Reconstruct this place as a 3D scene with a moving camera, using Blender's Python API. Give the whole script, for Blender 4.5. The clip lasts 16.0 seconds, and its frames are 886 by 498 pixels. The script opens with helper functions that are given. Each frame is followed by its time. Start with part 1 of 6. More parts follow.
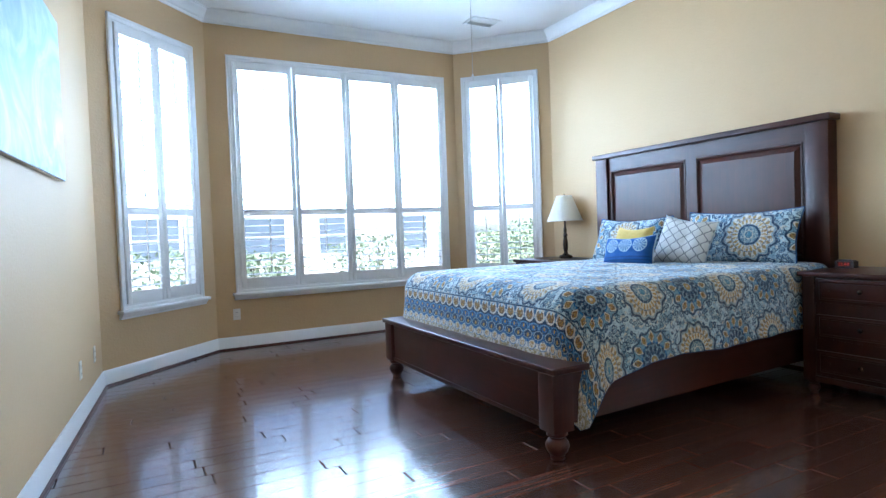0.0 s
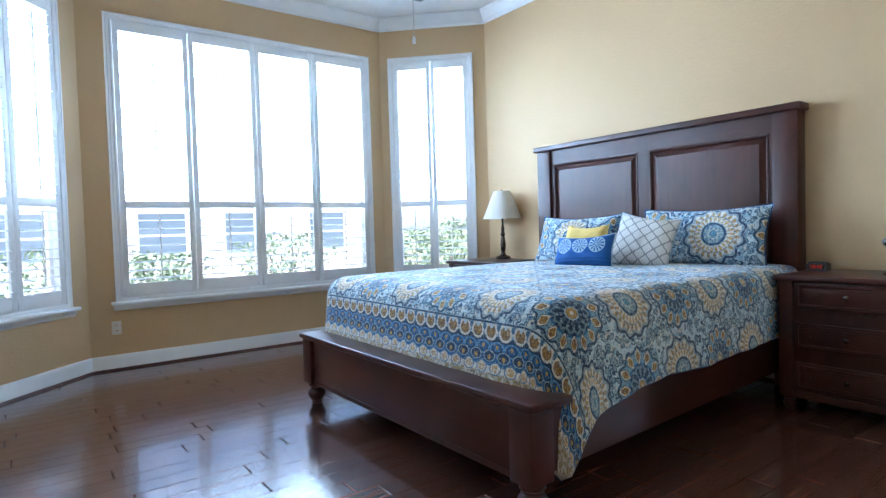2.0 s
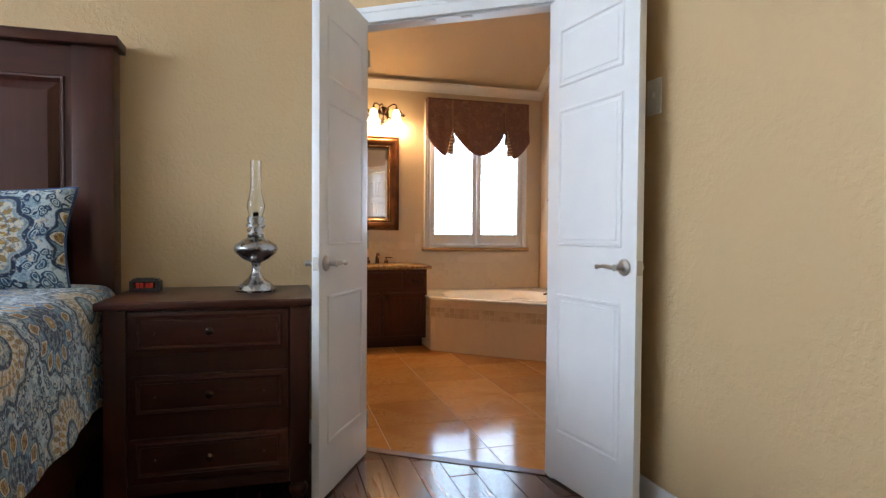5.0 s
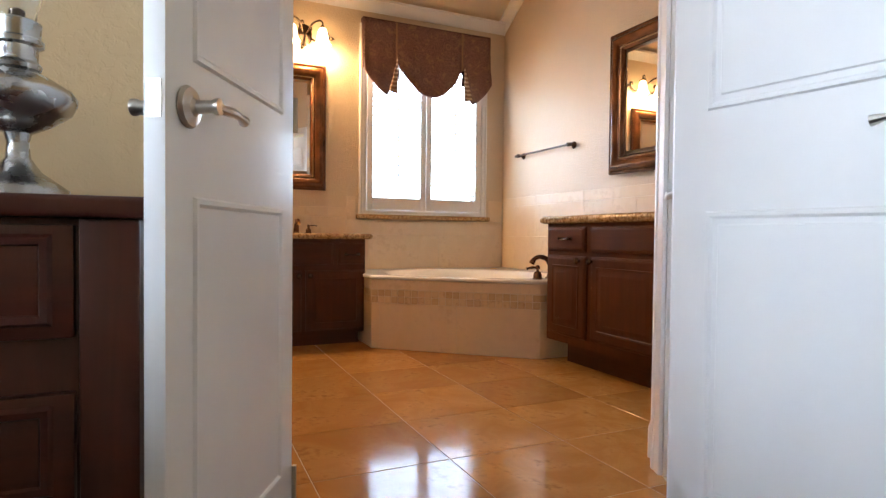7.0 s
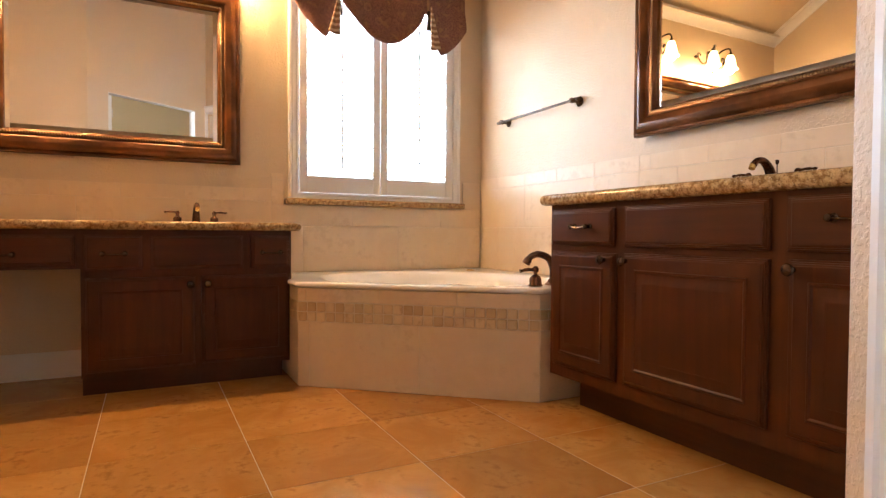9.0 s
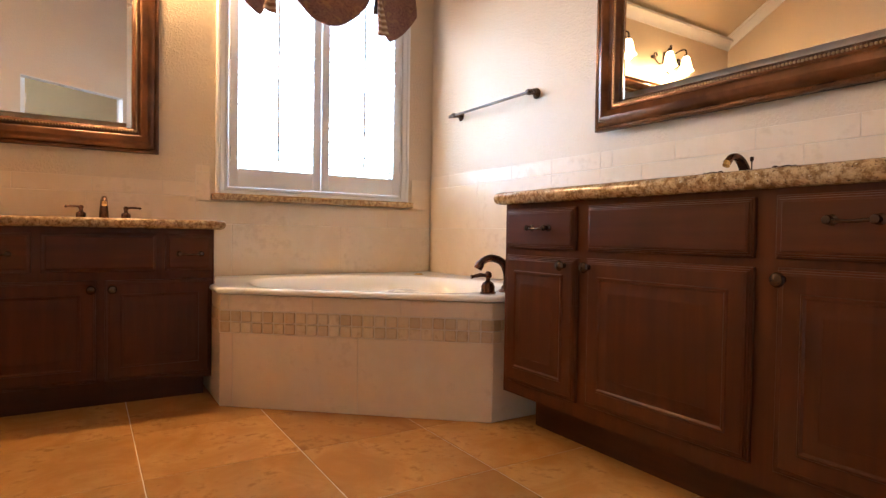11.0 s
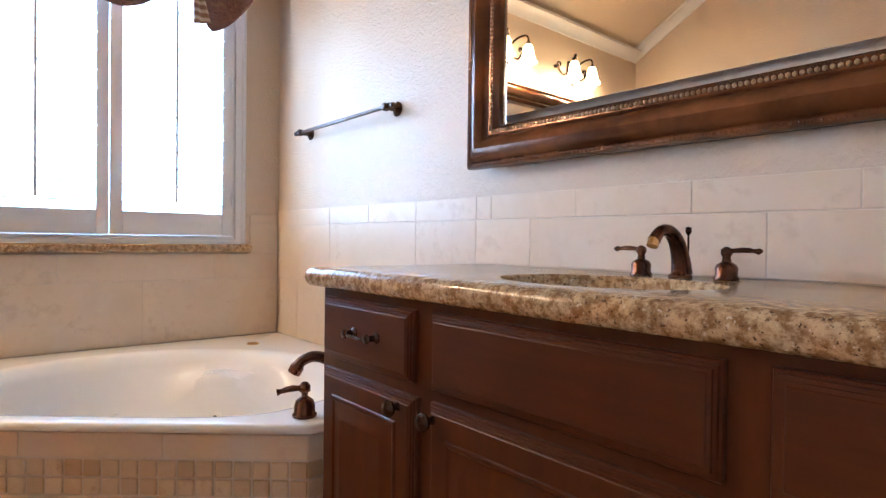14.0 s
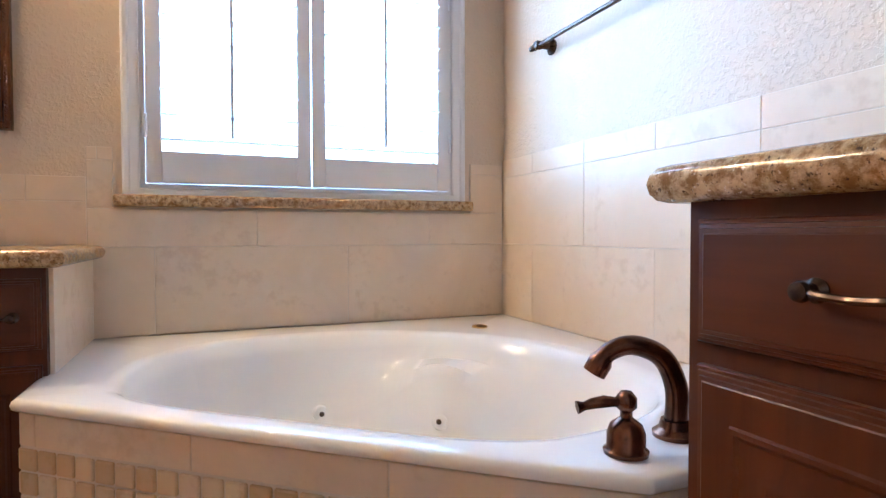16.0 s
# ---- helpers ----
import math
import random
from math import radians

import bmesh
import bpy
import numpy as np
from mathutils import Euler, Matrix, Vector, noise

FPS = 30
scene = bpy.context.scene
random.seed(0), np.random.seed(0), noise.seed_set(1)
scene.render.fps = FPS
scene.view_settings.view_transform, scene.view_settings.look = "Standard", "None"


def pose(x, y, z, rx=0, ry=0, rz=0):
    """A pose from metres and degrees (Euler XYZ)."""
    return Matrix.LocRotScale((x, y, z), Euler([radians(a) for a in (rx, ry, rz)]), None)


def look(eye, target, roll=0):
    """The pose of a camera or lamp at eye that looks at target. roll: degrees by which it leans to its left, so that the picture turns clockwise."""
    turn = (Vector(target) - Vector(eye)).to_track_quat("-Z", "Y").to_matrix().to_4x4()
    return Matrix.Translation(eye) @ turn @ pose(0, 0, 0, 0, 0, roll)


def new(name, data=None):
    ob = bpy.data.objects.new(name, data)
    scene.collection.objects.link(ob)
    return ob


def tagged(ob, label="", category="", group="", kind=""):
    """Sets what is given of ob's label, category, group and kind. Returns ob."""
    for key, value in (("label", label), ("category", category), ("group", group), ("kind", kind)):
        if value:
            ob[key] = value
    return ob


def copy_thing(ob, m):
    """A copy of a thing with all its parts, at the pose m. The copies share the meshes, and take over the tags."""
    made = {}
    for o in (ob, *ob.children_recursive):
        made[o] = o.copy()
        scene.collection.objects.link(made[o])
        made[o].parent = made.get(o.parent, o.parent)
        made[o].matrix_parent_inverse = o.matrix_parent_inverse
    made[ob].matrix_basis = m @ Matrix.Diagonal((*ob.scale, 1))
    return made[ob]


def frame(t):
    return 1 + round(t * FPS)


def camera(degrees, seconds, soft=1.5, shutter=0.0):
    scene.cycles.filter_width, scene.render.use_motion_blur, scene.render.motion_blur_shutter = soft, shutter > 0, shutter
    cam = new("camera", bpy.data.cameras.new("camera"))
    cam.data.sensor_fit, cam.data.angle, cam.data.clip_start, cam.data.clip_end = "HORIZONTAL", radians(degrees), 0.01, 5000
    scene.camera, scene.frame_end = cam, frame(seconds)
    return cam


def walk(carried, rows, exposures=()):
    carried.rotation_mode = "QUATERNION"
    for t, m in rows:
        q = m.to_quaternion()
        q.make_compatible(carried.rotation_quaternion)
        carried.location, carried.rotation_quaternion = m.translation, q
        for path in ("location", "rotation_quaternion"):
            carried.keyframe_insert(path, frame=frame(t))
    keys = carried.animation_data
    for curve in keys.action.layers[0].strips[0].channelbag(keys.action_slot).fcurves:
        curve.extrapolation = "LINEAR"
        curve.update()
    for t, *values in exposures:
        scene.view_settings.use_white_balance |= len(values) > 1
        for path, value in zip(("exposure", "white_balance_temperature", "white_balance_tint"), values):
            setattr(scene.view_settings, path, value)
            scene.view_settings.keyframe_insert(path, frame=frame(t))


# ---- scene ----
cam = camera(75.3, 16.0, soft=1.35)
PATH = [
    (0, (0.316, 0.477, 1.31), (1.259, 2.24, 1.25), -2.1),
    (0.5, (0.313, 0.559, 1.303), (1.277, 2.311, 1.245), -2.0),
    (1, (0.325, 0.662, 1.293), (1.319, 2.397, 1.237), -1.9),
    (1.5, (0.446, 0.929, 1.263), (1.544, 2.599, 1.202), -1.8),
    (2, (0.589, 1.242, 1.292), (1.781, 2.847, 1.222), -1.7),
    (2.5, (0.734, 1.589, 1.251), (2.011, 3.128, 1.186), -1.4),
    (3, (0.953, 1.873, 1.235), (2.468, 3.177, 1.175), -0.9),
    (3.5, (1.328, 2.068, 1.209), (3.075, 3.041, 1.156), -0.5),
    (4, (1.526, 2.252, 1.228), (3.468, 2.724, 1.159), 0.1),
    (4.5, (1.72, 2.339, 1.209), (3.705, 2.096, 1.156), 0.3),
    (5, (2.1, 2.306, 1.2), (4.023, 1.76, 1.15), 0.4),
    (5.2, (2.237, 2.31, 1.216), (4.149, 1.726, 1.145), 0.4),
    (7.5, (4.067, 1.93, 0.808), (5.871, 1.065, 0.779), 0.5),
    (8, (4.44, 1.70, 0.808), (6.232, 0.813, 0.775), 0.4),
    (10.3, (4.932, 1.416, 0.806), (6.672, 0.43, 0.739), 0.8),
    (10.5, (4.957, 1.388, 0.812), (6.68, 0.374, 0.756), 0.9),
    (11, (5.065, 1.312, 0.806), (6.765, 0.26, 0.762), 0.9),
    (11.5, (5.198, 1.229, 0.775), (6.852, 0.106, 0.731), 1.0),
    (12, (5.282, 1.035, 0.804), (6.911, -0.123, 0.762), 1.0),
    (12.5, (5.361, 0.875, 0.891), (6.968, -0.315, 0.851), 0.8),
    (13, (5.458, 0.782, 0.975), (7.019, -0.468, 0.943), 1.0),
    (13.5, (5.55, 0.672, 1.043), (7.064, -0.634, 1.013), 0.8),
    (14, (5.609, 0.539, 1.078), (7.143, -0.744, 1.049), 0.7),
    (14.5, (5.653, 0.492, 1.064), (7.245, -0.718, 1.033), 0.6),
    (15, (5.822, 0.487, 1.045), (7.478, -0.633, 1.005), 0.2),
    (15.5, (6.14, 0.47, 0.99), (7.899, -0.482, 0.952), 0.4),
    (16, (6.441, 0.377, 0.905), (8.294, -0.374, 0.853), -0.1),
]
EXPOSURES = [(0, 1.98, 5450, 13), (3.3, 1.92, 5600, 14), (4, 1.68, 6150, 17), (5.2, 1.58, 6900, 21), (7.3, 1.96, 6900, 21), (8.2, 2.16, 7400, 22), (11, 2.06, 6400, 20), (12.5, 2.08, 5550, 18), (14.5, 2.06, 5150, 15), (16, 2.2, 4850, 13)]
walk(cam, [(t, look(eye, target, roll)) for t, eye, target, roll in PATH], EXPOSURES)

# ---- world, sun ----
world = bpy.data.worlds.new("world")
scene.world = world
world.use_nodes = True
sky = world.node_tree.nodes.new("ShaderNodeTexSky")
sky.sky_type, sky.sun_disc = "NISHITA", False
sky.sun_elevation, sky.sun_rotation = radians(55), radians(225)
sky.air_density, sky.dust_density = 1.0, 2.0
back = world.node_tree.nodes["Background"]
back.inputs["Strength"].default_value = 0.15
world.node_tree.links.new(sky.outputs[0], back.inputs["Color"])
sun = new("sun", bpy.data.lights.new("sun", "SUN"))
sun.data.energy, sun.data.angle, sun.data.color = 5.0, radians(0.6), (1.0, 0.95, 0.88)
sun.matrix_world = look((-6, -5, 20), (0, 1, 0))
tagged(sun, kind="structure")



def daylight(name, m, w, h, watts, colour=(0.62, 0.83, 1.0)):
    """The sky's light in the upper part of a window."""
    ob = new(name, bpy.data.lights.new(name, "AREA"))
    ob.data.shape, ob.data.size, ob.data.size_y = "RECTANGLE", w, h
    ob.data.energy, ob.data.color = watts, colour
    ob.matrix_world = m
    tagged(ob, kind="structure")


# light planes stand upright outside the glass and shine into the room
daylight("window_daylight", pose(2.81, 7.90, 2.55, 90, 0, 180), 2.8, 1.75, 68)
daylight("window_daylight", pose(5.08, 7.36, 2.55, 90, 0, 135), 0.98, 1.75, 28)
daylight("window_daylight", pose(0.41, 7.27, 2.55, 90, 0, 225), 1.0, 1.75, 12)
daylight("window_daylight", pose(8.95, 0.0, 1.95, 90, 0, 90), 1.2, 1.5, 17, (0.50, 0.76, 1.0))

# ---- node arithmetic ----
class S:
    """A node socket on which arithmetic can be written."""
    tree = None

    def __init__(self, sock):
        self.s = sock

    @staticmethod
    def m(op, *args, clamp=False):
        n = S.tree.nodes.new("ShaderNodeMath")
        n.operation, n.use_clamp = op, clamp
        for i, a in enumerate(args):
            if isinstance(a, S):
                S.tree.links.new(a.s, n.inputs[i])
            else:
                n.inputs[i].default_value = a
        return S(n.outputs[0])

    def __add__(self, o): return S.m("ADD", self, o)
    def __radd__(self, o): return S.m("ADD", o, self)
    def __sub__(self, o): return S.m("SUBTRACT", self, o)
    def __rsub__(self, o): return S.m("SUBTRACT", o, self)
    def __mul__(self, o): return S.m("MULTIPLY", self, o)
    def __rmul__(self, o): return S.m("MULTIPLY", o, self)
    def __truediv__(self, o): return S.m("DIVIDE", self, o)
    def __lt__(self, o): return S.m("LESS_THAN", self, o)
    def __gt__(self, o): return S.m("GREATER_THAN", self, o)


def step(a, lo, hi):
    n = S.tree.nodes.new("ShaderNodeMapRange")
    n.interpolation_type = "SMOOTHSTEP"
    S.tree.links.new(a.s, n.inputs["Value"])
    n.inputs["From Min"].default_value, n.inputs["From Max"].default_value = lo, hi
    return S(n.outputs[0])


def band(a, mid, half, soft=0.01):
    """1 where a is within half of mid."""
    return 1 - step(S.m("ABSOLUTE", a - mid), half - soft, half + soft)


def mix(f, a, b, blend="MIX"):
    n = S.tree.nodes.new("ShaderNodeMix")
    n.data_type, n.blend_type = "RGBA", blend
    for key, v in ((0, f), (6, a), (7, b)):
        if isinstance(v, S):
            S.tree.links.new(v.s, n.inputs[key])
        elif key == 0:
            n.inputs[0].default_value = v
        else:
            n.inputs[key].default_value = (*v, 1)
    return S(n.outputs[2])


def coords(kind="Object"):
    return S(S.tree.nodes.new("ShaderNodeTexCoord").outputs[kind])


def split(v):
    n = S.tree.nodes.new("ShaderNodeSeparateXYZ")
    S.tree.links.new(v.s, n.inputs[0])
    return [S(o) for o in n.outputs]


def vec(x, y, z):
    n = S.tree.nodes.new("ShaderNodeCombineXYZ")
    for i, a in enumerate((x, y, z)):
        if isinstance(a, S):
            S.tree.links.new(a.s, n.inputs[i])
        else:
            n.inputs[i].default_value = a
    return S(n.outputs[0])


def mapped(v, scale=(1, 1, 1), loc=(0, 0, 0), rot=(0, 0, 0)):
    n = S.tree.nodes.new("ShaderNodeMapping")
    S.tree.links.new(v.s, n.inputs[0])
    n.inputs["Scale"].default_value, n.inputs["Location"].default_value = scale, loc
    n.inputs["Rotation"].default_value = [radians(a) for a in rot]
    return S(n.outputs[0])


def noise_of(v, scale, detail=3.0, rough=0.55, distort=0.0):
    n = S.tree.nodes.new("ShaderNodeTexNoise")
    if v is not None:
        S.tree.links.new(v.s, n.inputs["Vector"])
    n.inputs["Scale"].default_value, n.inputs["Detail"].default_value = scale, detail
    n.inputs["Roughness"].default_value, n.inputs["Distortion"].default_value = rough, distort
    return S(n.outputs[0])


def cells(v, scale, feature="F1", out="Distance"):
    n = S.tree.nodes.new("ShaderNodeTexVoronoi")
    n.feature = feature
    S.tree.links.new(v.s, n.inputs["Vector"])
    n.inputs["Scale"].default_value = scale
    return S(n.outputs[out])


def per_object():
    return S(S.tree.nodes.new("ShaderNodeObjectInfo").outputs["Random"])


def material(name, build, rough=0.5, metal=0.0, **more):
    """build() returns colour, and maybe roughness and a bump (height, strength, distance)."""
    mat = bpy.data.materials.new(name)
    mat.use_nodes = True
    S.tree = mat.node_tree
    bsdf = S.tree.nodes["Principled BSDF"]
    bsdf.inputs["Roughness"].default_value, bsdf.inputs["Metallic"].default_value = rough, metal
    for key, v in more.items():
        bsdf.inputs[key.replace("_", " ")].default_value = v
    made = build()
    colour, r, bump = (made + (None, None))[:3] if isinstance(made, tuple) and isinstance(made[0], (S, tuple)) else (made, None, None)
    if isinstance(colour, S):
        S.tree.links.new(colour.s, bsdf.inputs["Base Color"])
    else:
        bsdf.inputs["Base Color"].default_value = (*colour, 1)
    if r is not None:
        S.tree.links.new(r.s, bsdf.inputs["Roughness"])
    if bump is not None:
        n = S.tree.nodes.new("ShaderNodeBump")
        S.tree.links.new(bump[0].s, n.inputs["Height"])
        n.inputs["Strength"].default_value, n.inputs["Distance"].default_value = bump[1], bump[2]
        S.tree.links.new(n.outputs[0], bsdf.inputs["Normal"])
    return mat


# ---- materials ----
def wall_paint(base, texture, grain=42):
    def build():
        v = coords()
        big, mid = noise_of(v, 1.3), noise_of(v, 30, 4)
        knock = step(noise_of(v, grain, 3, 0.5, 0.4), 0.46, 0.62) + 0.35 * noise_of(v, 160, 2)
        c = mix(big * 0.5 + mid * 0.3, tuple(a * 0.93 for a in base), tuple(min(a * 1.06, 1) for a in base))
        return c, None, (knock, texture, 0.004)
    return build


TAN = material("tan_wall_paint", wall_paint((0.60, 0.41, 0.215), 0.22), 0.62)
BATH_TAN = material("pale_tan_wall_paint", wall_paint((0.68, 0.555, 0.41), 0.42, 78), 0.42)
CEILING = material("ceiling_paint", wall_paint((0.80, 0.79, 0.77), 0.25), 0.8)
BATH_CEILING = material("bath_ceiling_paint", wall_paint((0.70, 0.58, 0.42), 0.25), 0.7)


def white_paint():
    v = coords()
    return mix(noise_of(v, 6, 3), (0.76, 0.77, 0.78), (0.84, 0.84, 0.83)), 0.3 + 0.16 * noise_of(v, 18, 3), (noise_of(mapped(v, (60, 60, 6)), 1, 3), 0.06, 0.002)


WHITE = material("white_trim_paint", white_paint)


def dark_wood(a, b, ax, gloss):
    def build():
        v = coords()
        sc = [28.0, 28.0, 28.0]
        sc[ax] = 1.6
        g = noise_of(mapped(v, sc), 1.0, 5, 0.6, 0.6)
        blot = noise_of(v, 3.0, 3)
        c = mix(step(g, 0.3, 0.75), a, b)
        c = mix(step(blot, 0.35, 0.7) * 0.5, c, tuple(x * 0.55 for x in a))
        return c, gloss + 0.06 * noise_of(v, 5, 2), (g, 0.03, 0.002)
    return build


CHERRY_Y = material("dark_cherry_wood_grain_across", dark_wood((0.050, 0.0110, 0.0068), (0.072, 0.0165, 0.0095), 1, 0.27))
CHERRY_Z = material("dark_cherry_wood_grain_upright", dark_wood((0.050, 0.0110, 0.0068), (0.072, 0.0165, 0.0095), 2, 0.27))
CHERRY_X = material("dark_cherry_wood_grain_along", dark_wood((0.050, 0.0110, 0.0068), (0.072, 0.0165, 0.0095), 0, 0.27))
VANITY_Z = material("stained_vanity_wood_upright", dark_wood((0.066, 0.0160, 0.0028), (0.092, 0.0230, 0.0040), 2, 0.36), Specular_IOR_Level=0.3)
VANITY_X = material("stained_vanity_wood_along", dark_wood((0.066, 0.0160, 0.0028), (0.092, 0.0230, 0.0040), 0, 0.36), Specular_IOR_Level=0.3)


def plank_wood():
    v, r = coords(), per_object()
    w = S.m("FRACT", r * 57.3) * 30.0
    x, y, z = split(v)
    p = vec(x * 1.2 + w, y * 26.0, z)
    g = noise_of(p, 1.4, 5, 0.6, 0.9)
    scrape = noise_of(vec(x * 2.0 + w, y * 14.0, z), 1.0, 2)
    c = mix(step(g, 0.25, 0.75), (0.066, 0.024, 0.016), (0.180, 0.070, 0.045))
    c = mix(r * 0.55, c, (0.034, 0.011, 0.007))
    return c, 0.15 + 0.12 * noise_of(v, 5, 3), (scrape + 0.25 * g + y * (S.m("FRACT", r * 91.7) - 0.5) * 24.0, 0.22, 0.003)


PLANK = material("hand_scraped_dark_plank", plank_wood, Specular_IOR_Level=0.6, Coat_Weight=0.4, Coat_Roughness=0.08)
SEAM = material("dark_floor_seam", lambda: mix(noise_of(coords(), 40), (0.008, 0.005, 0.004), (0.02, 0.012, 0.01)), 0.6)


def travertine(a, b, c0, gloss, vary=0.35):
    def build():
        v, r = coords(), per_object()
        x, y, z = split(v)
        p = vec(x + r * 40.0, y + r * 17.0, z)
        cloud = noise_of(p, 3.2, 6, 0.62, 1.2)
        pit = noise_of(p, 24, 4, 0.6)
        c = mix(step(cloud, 0.3, 0.7), a, b)
        c = mix(step(cloud * 0.6 + pit * 0.5, 0.58, 0.72) * 0.6, c, c0)
        c = mix(r * vary, c, c0)
        return c, gloss + 0.10 * step(pit, 0.45, 0.7), (cloud, 0.05, 0.003)
    return build


FLOOR_TILE = material("honey_travertine", travertine((0.55, 0.255, 0.068), (0.69, 0.37, 0.118), (0.27, 0.105, 0.028), 0.08, 0.5))
WALL_TILE = material("cream_stone_tile", travertine((0.72, 0.585, 0.43), (0.77, 0.645, 0.495), (0.62, 0.485, 0.34), 0.28, 0.14))
MOSAIC = material("tumbled_mosaic_tile", travertine((0.66, 0.51, 0.32), (0.75, 0.63, 0.46), (0.42, 0.26, 0.12), 0.4, 0.55))
GROUT = material("sand_grout", lambda: mix(noise_of(coords(), 60), (0.56, 0.42, 0.26), (0.65, 0.51, 0.34)), 0.8)

PALE_GROUT = material("pale_grout", lambda: mix(noise_of(coords(), 60), (0.66, 0.58, 0.48), (0.74, 0.66, 0.56)), 0.85)

def granite():
    v = coords()
    b, c = noise_of(v, 50, 6, 0.7), noise_of(v, 160, 4, 0.65)
    k = mix(step(b, 0.38, 0.62), (0.57, 0.40, 0.21), (0.23, 0.125, 0.048))
    k = mix(step(c, 0.58, 0.66), k, (0.075, 0.045, 0.03))
    k = mix(step(noise_of(v, 120, 3), 0.63, 0.71), k, (0.64, 0.52, 0.36))
    return k, 0.10 + 0.1 * c


GRANITE = material("speckled_gold_granite", granite)
ACRYLIC = material("white_acrylic", lambda: mix(noise_of(coords(), 3), (0.86, 0.85, 0.82), (0.89, 0.885, 0.86)), 0.12)
BRONZE = material("oiled_bronze", lambda: mix(step(noise_of(coords(), 14, 4), 0.35, 0.7), (0.050, 0.025, 0.018), (0.21, 0.095, 0.055)), 0.26, 0.9)
DARK_BRONZE = material("dark_bronze", lambda: mix(noise_of(coords(), 30), (0.055, 0.040, 0.034), (0.14, 0.10, 0.08)), 0.24, 0.9)
NICKEL = material("satin_nickel", lambda: mix(noise_of(coords(), 40), (0.50, 0.47, 0.43), (0.62, 0.59, 0.55)), 0.28, 1.0)
PEWTER = material("worn_pewter", lambda: (mix(noise_of(coords(), 12, 4), (0.30, 0.29, 0.28), (0.58, 0.57, 0.55)), 0.14 + 0.25 * noise_of(coords(), 20, 4)), 0.2, 1.0)
BRASS = material("polished_brass", lambda: (0.75, 0.52, 0.22), 0.2, 1.0)
MIRROR = material("mirror_silver", lambda: (0.93, 0.94, 0.93), 0.012, 1.0)
PLASTIC = material("ivory_plastic", lambda: mix(noise_of(coords(), 10), (0.72, 0.69, 0.62), (0.78, 0.75, 0.68)), 0.35)
BLACK = material("black_plastic", lambda: mix(noise_of(coords(), 30), (0.012, 0.012, 0.013), (0.025, 0.025, 0.026)), 0.35)
GLASS = material("clear_glass", lambda: (0.95, 0.97, 0.96), 0.03, 0.0, Transmission_Weight=1.0, IOR=1.45)
PANE = material("window_pane_glass", lambda: (1, 1, 1), 0.0, 0.0, Transmission_Weight=1.0, IOR=1.02)


